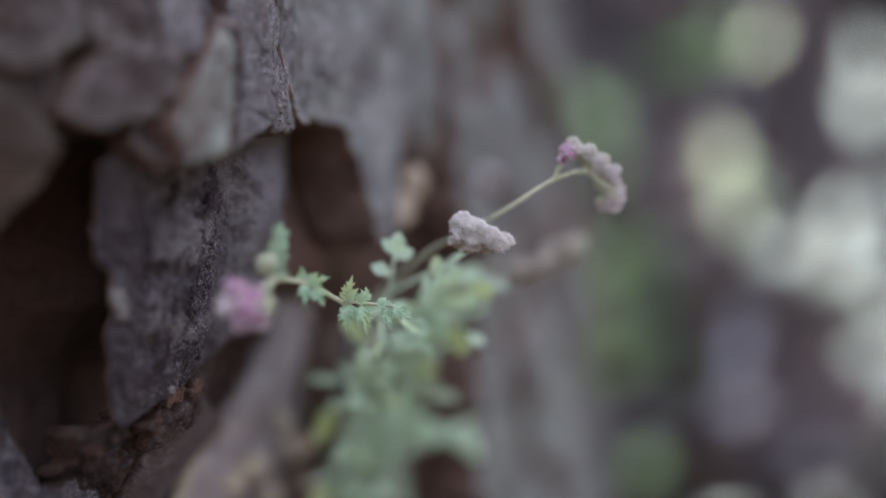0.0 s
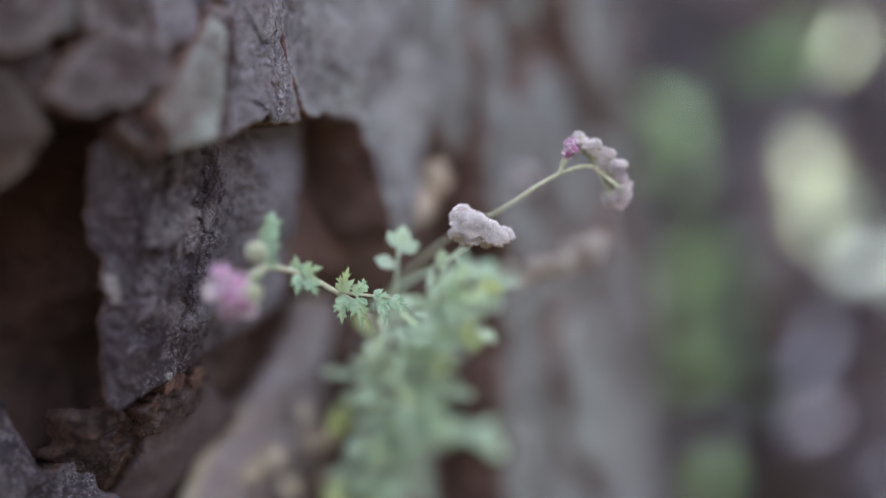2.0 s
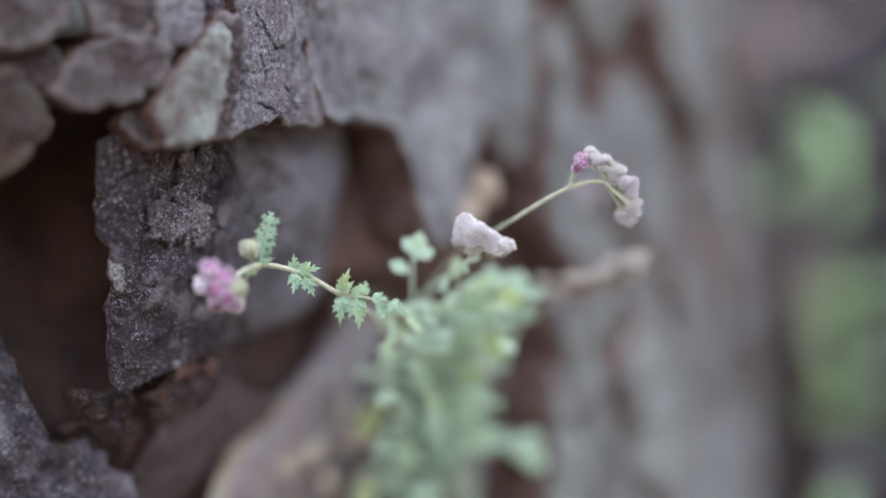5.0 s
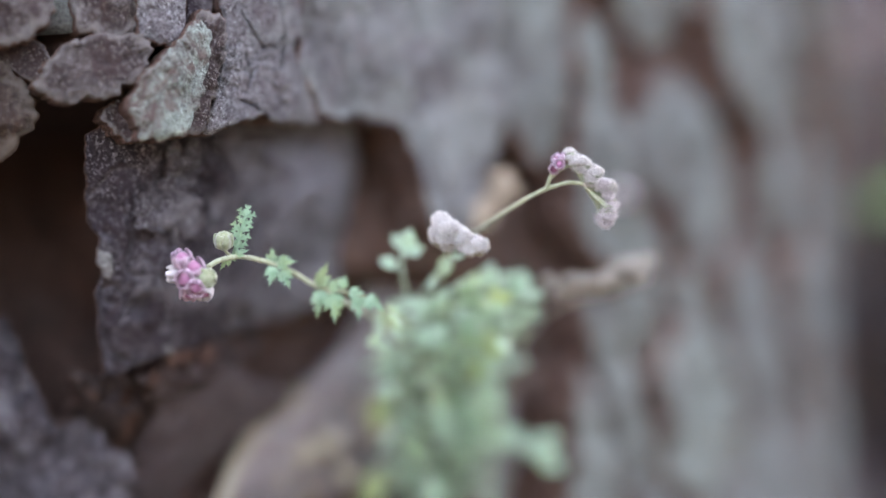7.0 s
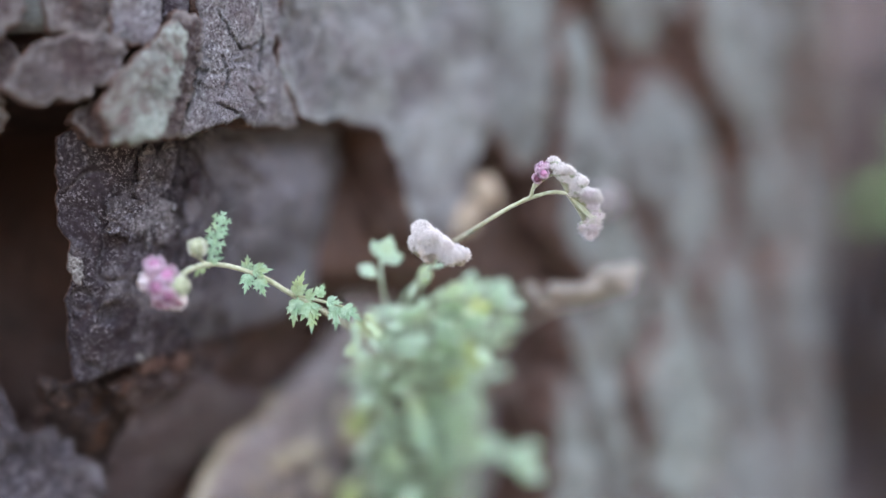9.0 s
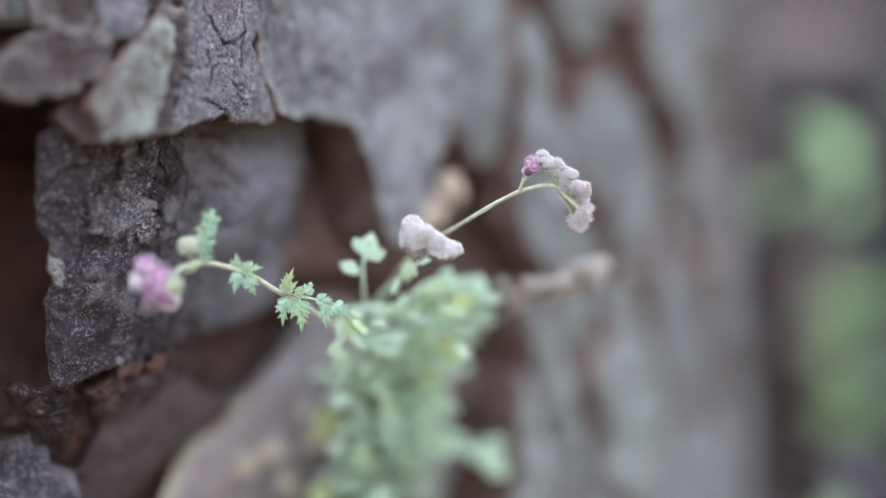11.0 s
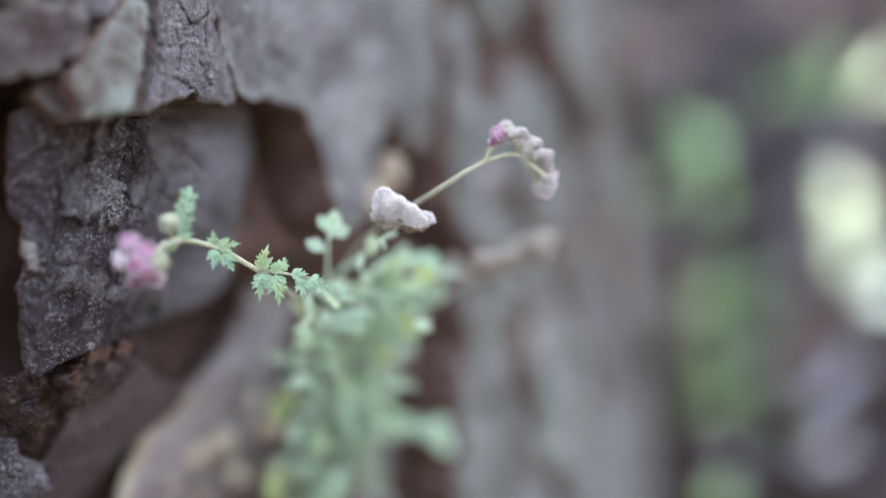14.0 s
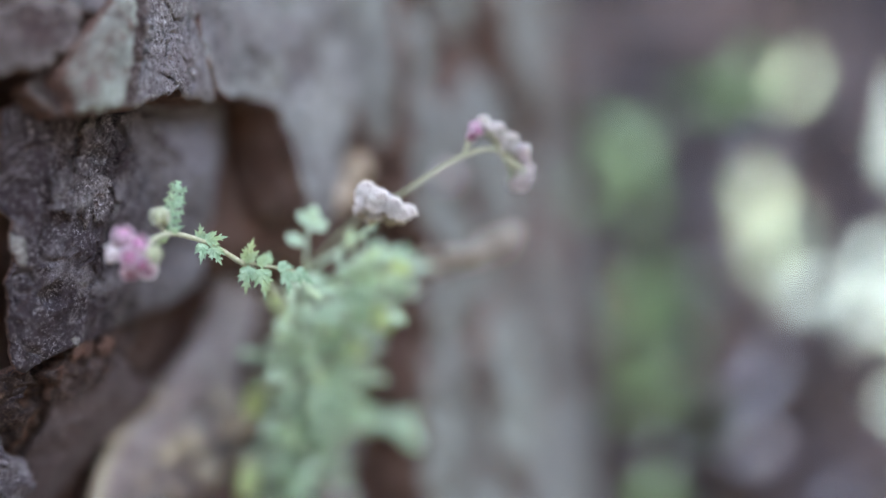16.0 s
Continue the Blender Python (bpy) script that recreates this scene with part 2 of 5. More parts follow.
def empty(name, at=(0, 0, 0)):
    ob = new(name)
    ob.empty_display_size = 0.01
    ob.location = at
    bpy.context.view_layer.update()
    return ob


CX, CY = -17.0, 47.0  # trunk axis
KNOT_T = [-120, -60, 0, 10, 18, 23, 28, 32.6, 38, 47.6, 57.5, 62, 66, 70, 76, 84, 100, 140, 180, 240]
KNOT_R = [26.5, 26, 25, 25, 25.2, 25.3, 26, 25.6, 24.6, 24.6, 25.4, 26.2, 26.9, 27.4, 28.2, 29.1, 29, 27.5, 27, 26.5]


def trunk_r(th):
    """The trunk's outer radius in cm, by the angle round its axis (0 towards -y, growing towards +x)."""
    th = (th + 120) % 360 - 120
    return float(np.interp(th, KNOT_T, KNOT_R))


def shell(th, z, r):
    a = radians(th)
    return W(CX + r * math.sin(a), CY - r * math.cos(a), z)


def fbm(p, s, o=4):
    return noise.fractal(Vector(p) * s, 0.9, 2.1, o)


def ridge(p, s):
    """Thin crack lines: 1 on the line, 0 away from it."""
    v = abs(noise.noise(Vector(p) * s) + 0.35 * noise.noise(Vector(p) * s * 2.7))
    return max(0.0, 1 - v / 0.09)


# ---------------------------------------------------------------- ground
def build_ground():
    bm = bmesh.new()
    rings = [0.15, 0.3, 0.45, 0.6, 0.8, 1.1, 1.5, 2.1, 3, 5, 9, 20, 60, 200, 800, 3000]
    n = 64
    prev = None
    cx, cy = CX / 100, CY / 100
    mid = bm.verts.new((cx, cy, 0.0))
    for r in rings:
        ring = []
        for i in range(n):
            a = 2 * math.pi * i / n
            x, y = cx + r * math.cos(a), cy + r * math.sin(a)
            bump = 0.03 * noise.noise(Vector((x * 3, y * 3, 0))) + 0.01 * noise.noise(Vector((x * 13, y * 13, 5)))
            ring.append(bm.verts.new((x, y, bump if r < 20 else 0)))
        for i in range(n):
            j = (i + 1) % n
            if prev:
                bm.faces.new((prev[i], ring[i], ring[j], prev[j]))
            else:
                bm.faces.new((mid, ring[i], ring[j]))
        prev = ring
    ob = part("ground", bm, SOIL)
    tagged(ob, "dark forest soil with litter and patches of moss", "ground", kind="structure")


build_ground()

# ---------------------------------------------------------------- the trunk
trunk = empty("tree_trunk", (CX / 100, CY / 100, 0))
tagged(trunk, "thick old conifer trunk with deeply fissured grey and rust-brown bark", "tree trunk")


def core_r(th, z):
    """Radius of the inner bark under the plates."""
    th = (th + 120) % 360 - 120
    base = trunk_r(th)
    near = min(1.0, max(0.0, 1.7 - abs(z) / 8))
    knots = [5, 20, 26, 34, 40, 44, 48, 53, 57, 110]
    high = np.interp(th, knots, [1.6, 5.7, 5.7, 3.9, 2.2, 1.5, 1.6, 1.7, 0.85, 0.75])
    low = np.interp(th, knots, [1.6, 5.8, 5.9, 5.6, 4.4, 3.9, 3.6, 2.4, 0.85, 0.75])
    deep = low + (high - low) * max(0.0, min(1.0, (z + 1.5) / 1.1))
    deep = deep * near + 0.75 * (1 - near)
    if z > 2.2 and 12 < th < 52:
        deep = 1.2 + (deep - 1.2) * max(0, 1 - (z - 2.2) / 0.5)
    return base - deep


def build_core():
    ths = list(np.arange(-120, 8, 4.0)) + list(np.arange(8, 60, 0.45)) + list(np.arange(60, 120, 1.2)) + list(np.arange(120, 240, 4.0))
    zs = list(np.arange(-30, -8, 2.0)) + list(np.arange(-8, 7, 0.22)) + list(np.arange(7, 20, 1.0)) + list(np.arange(20, 290, 9.0))
    verts, faces = [], []
    for z in zs:
        flare = 1 + 0.22 * max(0, (-z - 10) / 20) ** 2
        for th in ths:
            r = core_r(th, z) * flare
            a = radians(th)
            p = (r * math.sin(a), r * math.cos(a), z)
            r += 0.35 * fbm(p, 0.5) + 0.10 * fbm(p, 2.2, 3)
            if z > 12 or z < -12 or th < 0 or th > 118:
                r += 0.9 * abs(fbm((p[0] * 0.45, p[1] * 0.45, z * 0.12), 1.0))
            verts.append(shell(th, z, r))
    n, k = len(ths), len(zs)
    for i in range(k - 1):
        for j in range(n):
            j2 = (j + 1) % n
            faces.append((i * n + j, i * n + j2, (i + 1) * n + j2, (i + 1) * n + j))
    verts.append(shell(0, 290, 0))
    for j in range(n):
        faces.append(((k - 1) * n + j, (k - 1) * n + (j + 1) % n, len(verts) - 1))
    ob = grid_mesh("inner_bark", verts, faces, CORE, None, "dark rust-brown inner bark in the fissures")
    ob.parent = trunk
    ob.matrix_parent_inverse = trunk.matrix_world.inverted()
    return ob


build_core()


def outline(pts, n):
    """n points evenly spaced along a closed outline with softened corners; angle counts 0.44 cm a degree."""
    p = np.array(pts, float)
    q = []
    m = len(p)
    for i in range(m):
        a, b, c, d = p[i - 1], p[i], p[(i + 1) % m], p[(i + 2) % m]
        for u in np.linspace(0, 1, 12, endpoint=False):
            s = 0.5 * ((2 * b) + (c - a) * u + (2 * a - 5 * b + 4 * c - d) * u**2 + (3 * b - a - 3 * c + d) * u**3)
            q.append(0.6 * s + 0.4 * (b + (c - b) * u))
    q = np.array(q + [q[0]])
    step = np.hypot(np.diff(q[:, 0]) * 0.44, np.diff(q[:, 1]))
    s = np.r_[0, np.cumsum(step)]
    u = np.linspace(0, s[-1], n, endpoint=False)
    return np.stack([np.interp(u, s, q[:, 0]), np.interp(u, s, q[:, 1])], 1)


def plate(pts, off, thick, material, label="", n=150, rings=26, rough=0.12, fine=0.03, crack=0.12, kz=0.0, kt=0.0,
          jag=0.13, dome=0.03, seed=0, lift=0.0, spread=0.04, terrace=0.045, rim_rings=3, name="bark_plate", seam=None, curl=None, dents=(), cracks=(), under=0.95):
    """A bark plate: an uneven slab over an outline on the trunk (degrees, cm), at off from the outer radius."""
    edge = outline(pts, n)
    c = edge.mean(0)
    seedv = Vector((seed * 7.3, seed * 3.1, seed * 1.7))
    moved = []
    for th, z in edge:
        v = Vector((th * 0.44, z, 0)) + seedv
        d = np.array([(th - c[0]) * 0.44, z - c[1]])
        d = d / (np.linalg.norm(d) + 1e-6)
        k = jag * (noise.noise(v * 2.2) + 0.8 * noise.noise(v * 5.5) + 0.5 * noise.noise(v * 14))
        k += spread
        moved.append((th + d[0] * k / 0.44, z + d[1] * k))
    fr = [1 - (1 - i / rings) ** 1.35 for i in range(1, rings + 1)]
    size = math.sqrt(np.ptp(edge[:, 0]) * 0.44 * np.ptp(edge[:, 1]))
    rim = min(0.15, 0.17 / max(size, 0.6))
    verts, faces = [], []

    def put(th, z, drop):
        r0 = trunk_r(th) + off + kz * (z - c[1]) + kt * (th - c[0]) * 0.44
        a = radians(th)
        p = Vector((r0 * math.sin(a), r0 * math.cos(a), z)) + seedv
        h = rough * fbm(p, 0.9) + rough * 0.35 * fbm(p, 2.6, 3) + fine * 0.55 * (0.4 - abs(fbm(p, 7.0, 5)))
        v = 2.4 * fbm(p, 0.75, 3) + 0.25 * fbm(p, 5.0, 3)
        t = math.floor(v)
        h += terrace * (t + min(1.0, (v - t) / 0.12) + 0.35 * (v - t))
        h -= crack * ridge(p * 1.0, 0.75) * (0.5 + noise.noise(p * 0.6))
        if fine:
            d = noise.voronoi(Vector((p.x * 2.2, p.y * 2.2, p.z * 1.3)) + Vector((0.3 * fbm(p, 3.0, 2), 0.3 * fbm(p + seedv, 3.0, 2), 0)))[0]
            mask = max(0.0, min(1.0, 0.15 + 1.8 * noise.noise(p * 0.8 + Vector((4, 1, 2)))))
            h -= 0.9 * crack * mask * max(0.0, 1 - (d[1] - d[0]) / 0.06)
            g = noise.voronoi(p * 8.0)[0]
            h += fine * 0.35 * (0.45 - g[0])
        if seam:
            sd = (th - np.interp(z, seam[0], seam[1])) * 0.44 + 0.16 * fbm((z, 3, 1), 1.3, 4)
            h -= 0.12 * max(0.0, 1 - abs(sd) / 0.05) * max(0.0, min(1.0, 0.45 + 1.6 * noise.noise(Vector((z * 1.3, 7, seed))))) + 0.08 * max(0.0, min(1.0, sd / 0.12))
        for dt, dz, dr, dd in dents:
            q = math.hypot((th - dt) * 0.44, z - dz) / dr + 0.25 * fbm(p, 4.0, 3)
            h -= dd * max(0.0, 1 - q * q)
        for line in cracks:
            q = Vector((th * 0.44 + 0.04 * fbm(p, 6.0, 2), z + 0.04 * fbm(p + seedv, 6.0, 2)))
            for (t0, z0), (t1, z1) in zip(line, line[1:]):
                a0, b0 = Vector((t0 * 0.44, z0)), Vector((t1 * 0.44, z1))
                u = max(0.0, min(1.0, (q - a0).dot(b0 - a0) / (b0 - a0).length_squared))
                h -= 0.14 * max(0.0, 1 - (q - a0 - (b0 - a0) * u).length / (0.022 + 0.022 * abs(fbm(p, 3.0, 2))))
        if curl:
            h -= curl[1] * max(0.0, th - curl[0]) ** 2 + curl[3] * max(0.0, curl[2] - z) ** 2 * max(0.0, min(1.0, (th - 31.5) / 2.5))
        verts.append(shell(th, z, r0 + h - drop))

    put(c[0], c[1], -dome)
    for f in fr:
        e = max(0.0, (f - (1 - rim)) / rim)
        drop = -dome * (1 - f * f) + 0.16 * min(thick, 1.0) * (1 - math.sqrt(max(0, 1 - 0.98 * e * e))) - lift * f * f
        for th, z in moved:
            put(c[0] + (th - c[0]) * f, c[1] + (z - c[1]) * f, drop)
    for g, d in ((1 - (1 - under) * 0.3, 0.75 if under > 0.9 else 0.4), (under, 1.0)):
        for th, z in moved:
            put(c[0] + (th - c[0]) * g, c[1] + (z - c[1]) * g, thick * d)
    total = rings + 2
    for j in range(n):
        faces.append((0, 1 + j, 1 + (j + 1) % n))
    for i in range(total - 1):
        a, b = 1 + i * n, 1 + (i + 1) * n
        for j in range(n):
            k = (j + 1) % n
            faces.append((a + j, b + j, b + k, a + k))
    ob = grid_mesh(name, verts, faces, material, None, label)
    ob.data.materials.append(BREAK)
    ob.data.attributes.new("rim", "FLOAT", "POINT").data.foreach_set("value", [0.0] + [f**1.6 for f in fr for _ in range(n)] + [1.0] * (2 * n))
    side = [0] * len(faces)
    first = n + (rings - (rim_rings if rings > 15 else 1)) * n
    side[first:] = [1] * (len(faces) - first)
    ob.data.polygons.foreach_set("material_index", side)
    ob.parent = trunk
    ob.matrix_parent_inverse = trunk.matrix_world.inverted()
    return ob


# the slab over the hollow, in two halves along a vertical crack
plate([(30.8, 7.5), (31.0, 3.71), (30.7, 2.82), (30.2, 2.06), (31.5, 2.15), (32.5, 2.34), (32.9, 2.41), (33.9, 2.31),
       (36.0, 2.37), (35.8, 2.66), (35.2, 2.95), (34.5, 3.4), (34.8, 4.2), (34.7, 7.5)], 0.0, 1.5, GREY, "grey granular bark slab with fine cracks",
      320, 90, 0.06, 0.05, 0.08, jag=0.10, dome=0.06, seed=1, terrace=0.02,
      cracks=([(31.6, 2.56), (32.2, 2.50), (32.8, 2.42), (32.7, 2.26)], [(31.7, 4.1), (32.3, 3.75), (32.8, 3.54), (33.3, 3.58), (33.9, 3.80)],
              [(33.2, 2.95), (33.5, 2.75), (34.0, 2.58)], [(33.6, 4.4), (33.9, 3.8), (33.7, 3.2)], [(31.9, 3.4), (32.2, 3.0), (31.9, 2.7)]))
plate([(34.85, 7.5), (35.0, 4.2), (34.75, 3.42), (35.4, 3.0), (36.0, 2.7), (36.2, 2.42), (38.9, 2.54), (41.3, 2.33), (42.3, 1.5), (42.7, 0.9), (43.0, 0.4),
       (43.9, 0.1), (45.2, 0.3), (46.5, 1.1), (48.3, 3.0), (47.5, 4.52), (46.7, 7.5)], 0.0, 1.5, PALE, "pale grey bark slab arching over a hollow",
      300, 80, 0.10, 0.05, 0.12, jag=0.12, dome=0.06, seed=2, rim_rings=5,
      cracks=([(36.4, 5.0), (36.9, 4.5), (37.6, 3.9), (37.4, 3.4)], [(35.6, 4.6), (35.5, 4.0), (36.2, 3.4), (36.9, 2.9)], [(38.6, 4.6), (39.3, 3.8)]))
# flaking plates beside it
plate([(29.6, 3.82), (30.2, 3.75), (30.05, 3.2), (29.75, 2.6), (29.1, 1.92), (28.0, 1.86), (27.4, 1.87), (27.2, 2.43), (27.7, 2.9), (28.7, 3.39)],
      0.2, 0.9, LICHEN, "pale mint lichen-covered bark flake with brown patches", 190, 40, 0.05, 0.03, 0.06, seed=3, spread=0.06, jag=0.10)
plate([(29.75, 3.86), (30.7, 3.91), (30.9, 3.29), (30.3, 2.6), (30.0, 2.0), (29.3, 1.95), (28.8, 1.95), (29.3, 2.6), (29.65, 3.2)],
      0.14, 0.8, RUSTY, "brown and grey bark flake", 150, 34, 0.09, 0.04, 0.12, seed=46, spread=0.03)
plate([(24.4, 2.98), (25.2, 3.36), (26.2, 3.44), (27.6, 3.46), (27.8, 3.34), (27.3, 2.82), (26.6, 2.63), (25.2, 2.45), (24.1, 2.7)],
      0.05, 0.8, RUSTY, "grey-brown bark flake with a worn edge", 170, 36, 0.08, 0.03, 0.03, seed=4, spread=0.11)
plate([(25.1, 6.2), (25.4, 3.95), (25.9, 3.63), (26.8, 3.57), (27.5, 3.67), (27.6, 6.2)], -0.2, 0.8, RUSTY,
      "reddish brown bark flake", 150, 34, 0.08, 0.035, 0.1, seed=5, spread=0.11)
plate([(27.7, 6.2), (27.6, 3.77), (27.8, 3.52), (28.7, 3.53), (29.3, 3.84), (29.5, 6.2)], -0.1, 0.8, GREY,
      "bluish grey bark flake beside a crack", 150, 34, 0.08, 0.035, 0.1, seed=6, spread=0.11)
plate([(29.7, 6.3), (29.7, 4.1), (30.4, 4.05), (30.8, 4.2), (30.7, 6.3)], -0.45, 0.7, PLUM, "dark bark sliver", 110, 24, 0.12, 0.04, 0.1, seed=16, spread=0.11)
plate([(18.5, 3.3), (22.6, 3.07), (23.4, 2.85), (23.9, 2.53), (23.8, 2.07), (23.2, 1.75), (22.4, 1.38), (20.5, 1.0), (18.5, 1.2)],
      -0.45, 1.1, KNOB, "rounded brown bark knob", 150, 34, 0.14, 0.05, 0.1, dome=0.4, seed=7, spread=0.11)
plate([(19.5, 6.0), (19.5, 3.7), (21.5, 3.5), (23.1, 3.39), (24.0, 3.58), (24.4, 4.0), (24.6, 6.0)], 0.0, 0.9, RUSTY,
      "brown and grey lichen-flecked bark flake", 140, 30, 0.12, 0.045, 0.1, seed=8, spread=0.11)
plate([(22.4, 3.49), (23.7, 3.49), (24.6, 3.14), (24.0, 2.85), (23.2, 3.05), (22.4, 3.11)], -0.5, 0.7, RUSTY, "", 90, 20, 0.1, 0.04, 0.05, seed=9, spread=0.11)
plate([(26.6, 2.14), (27.0, 2.47), (27.5, 2.38), (27.7, 2.0), (27.2, 1.85)], -0.35, 0.6, RUSTY, "", 90, 18, 0.08, 0.04, 0.05, seed=10, spread=0.11)
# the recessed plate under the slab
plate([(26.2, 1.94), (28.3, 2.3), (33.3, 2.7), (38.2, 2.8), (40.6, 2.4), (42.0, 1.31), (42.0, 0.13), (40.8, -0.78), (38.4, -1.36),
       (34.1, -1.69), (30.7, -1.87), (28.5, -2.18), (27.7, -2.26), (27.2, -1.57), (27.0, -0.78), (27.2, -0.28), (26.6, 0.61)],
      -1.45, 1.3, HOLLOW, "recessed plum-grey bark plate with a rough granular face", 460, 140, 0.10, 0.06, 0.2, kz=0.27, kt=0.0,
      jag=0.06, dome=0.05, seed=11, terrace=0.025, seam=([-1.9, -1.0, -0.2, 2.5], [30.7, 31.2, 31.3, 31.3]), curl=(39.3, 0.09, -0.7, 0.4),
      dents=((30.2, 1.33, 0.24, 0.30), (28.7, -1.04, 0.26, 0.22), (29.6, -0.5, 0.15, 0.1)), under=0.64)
# a swelling on its inner part, painted paler where the light reaches it
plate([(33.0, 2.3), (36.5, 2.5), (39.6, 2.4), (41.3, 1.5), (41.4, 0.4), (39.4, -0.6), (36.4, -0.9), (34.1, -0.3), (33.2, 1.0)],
      -1.38, 0.7, HOLLOW, "swelling of bark inside the hollow, its lit side painted pale bluish grey", 180, 44, 0.16, 0.03, 0.05, kz=0.32, dome=0.5, jag=0.22, seed=31, rim_rings=1, lift=-0.5)
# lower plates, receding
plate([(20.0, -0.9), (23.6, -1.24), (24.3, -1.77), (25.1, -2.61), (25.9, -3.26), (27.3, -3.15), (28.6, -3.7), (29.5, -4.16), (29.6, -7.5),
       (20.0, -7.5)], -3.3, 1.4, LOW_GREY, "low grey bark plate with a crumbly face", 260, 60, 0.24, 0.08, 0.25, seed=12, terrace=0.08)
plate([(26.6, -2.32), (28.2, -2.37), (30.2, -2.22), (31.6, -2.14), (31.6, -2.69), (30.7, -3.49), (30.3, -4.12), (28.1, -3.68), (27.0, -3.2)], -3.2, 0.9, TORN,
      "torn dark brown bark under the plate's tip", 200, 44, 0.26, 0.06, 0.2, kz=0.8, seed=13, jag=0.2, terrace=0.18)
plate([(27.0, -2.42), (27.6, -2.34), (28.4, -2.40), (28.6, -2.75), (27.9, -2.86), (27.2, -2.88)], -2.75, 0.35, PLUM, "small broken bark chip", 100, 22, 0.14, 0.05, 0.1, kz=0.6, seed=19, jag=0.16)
plate([(27.6, -3.02), (28.5, -2.95), (29.4, -3.1), (28.8, -3.35), (27.9, -3.4)], -3.35, 0.3, BREAK, "rusty splinter of bark", 80, 18, 0.12, 0.05, 0.1, kz=0.6, seed=52, jag=0.18)
plate([(29.9, -4.15), (30.5, -3.4), (31.2, -2.70), (31.8, -2.26), (33.7, -2.2), (36.8, -2.70), (39.8, -3.0), (39.8, -3.75), (37.0, -4.2), (34.8, -4.75), (34.0, -5.6), (29.4, -5.6), (29.6, -4.9)],
      -3.55, 1.0, DUSKY, "smooth dusky plum-brown bark slab with a slanting edge", 240, 50, 0.09, 0.02, 0.05, kz=0.85, jag=0.10, seed=14, terrace=0.02, dome=0.05, lift=-0.2, rim_rings=1)
plate([(39.7, -3.5), (41.6, -2.8), (43.5, -2.2), (44.4, -1.6), (44.3, -1.0), (45.6, -0.6), (48.4, -0.9), (50.0, -3.0), (50.0, -4.6), (47.2, -5.7), (37.8, -5.5), (36.8, -5.0), (38.4, -4.15)],
      -3.2, 1.0, DUSK, "greyish mauve bark slab at the hollow's foot", 240, 50, 0.16, 0.02, 0.05, kz=0.25, jag=0.14, seed=15, terrace=0.02, dome=0.0, lift=-0.2, rim_rings=1)
plate([(33.6, -6.0), (37.5, -5.8), (42.2, -5.9), (46.6, -6.0), (46.6, -8.5), (33.0, -8.5)], -3.2, 1.0, DUSK,
      "brown-grey bark plate below the hollow", 120, 24, 0.2, 0.03, 0.1, seed=17)
plate([(48.2, -2.1), (49.2, -1.6), (50.4, -1.9), (51.2, -3.0), (50.4, -4.3), (49.2, -4.1), (48.4, -3.1)], -2.2, 1.0, RUSTY, "", 110, 22, 0.15, 0.03, 0.1, seed=18)

plate([(50.4, -4.7), (51.6, -3.7), (52.9, -3.3), (53.4, -4.6), (53.2, -6.4), (53.4, -9.0), (49.6, -9.0), (49.8, -6.4)], -1.9, 1.0, DUSK,
      "pale tan-grey bark plate beside the plant's foot", 130, 28, 0.25, 0.04, 0.2, seed=37, jag=0.25)

# thick plates on the trunk's unseen side, added to keep light out of the dark fissure
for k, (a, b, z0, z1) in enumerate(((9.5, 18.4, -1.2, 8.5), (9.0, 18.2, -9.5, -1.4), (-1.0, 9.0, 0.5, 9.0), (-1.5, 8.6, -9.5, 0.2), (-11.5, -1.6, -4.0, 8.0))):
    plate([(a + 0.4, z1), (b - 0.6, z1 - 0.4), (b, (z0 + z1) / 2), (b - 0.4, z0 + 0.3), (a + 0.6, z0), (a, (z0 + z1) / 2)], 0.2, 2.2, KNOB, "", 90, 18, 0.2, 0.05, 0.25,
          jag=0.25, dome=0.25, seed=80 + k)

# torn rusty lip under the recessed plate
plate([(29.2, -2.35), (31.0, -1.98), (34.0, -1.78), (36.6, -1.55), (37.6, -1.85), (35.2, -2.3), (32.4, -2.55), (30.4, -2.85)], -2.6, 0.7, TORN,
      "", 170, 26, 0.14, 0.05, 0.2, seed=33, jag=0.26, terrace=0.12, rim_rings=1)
for k, (th, z) in enumerate(((30.9, -2.0), (32.4, -1.98))):
    plate([(th - 0.5, z), (th, z + 0.12), (th + 0.6, z + 0.05), (th + 0.4, z - 0.12), (th - 0.2, z - 0.14)], -2.2, 0.25, BREAK, "", 60, 12, 0.05, 0.03, 0.05,
          jag=0.16, kz=0.27, seed=50 + k, dome=0.0, name="bark_chip")

# pale lichen crusts
for pts, off, sd in (([(27.05, 0.05), (27.22, 0.02), (27.26, -0.2), (27.42, -0.36), (27.3, -0.46), (27.12, -0.36), (27.08, -0.15)], -1.52, 41),
                     ([(30.0, -1.6), (30.3, -1.45), (30.5, -1.75), (30.2, -1.9), (30.0, -1.8)], -1.92, 44)):
    plate(pts, off - 0.07, 0.12, CRUST, "", 60, 10, 0.05, 0.04, 0.05, jag=0.10, seed=sd, terrace=0.02, name="lichen_crust")

plate([(46.9, 8.0), (47.9, 4.6), (48.9, 2.7), (50.6, 1.9), (52.2, 2.0), (52.8, 4.5), (52.0, 8.0)], -0.25, 1.0, GREY_FAR, "", 90, 18, 0.2, 0.05, 0.25, jag=0.25, dome=0.2, seed=71)

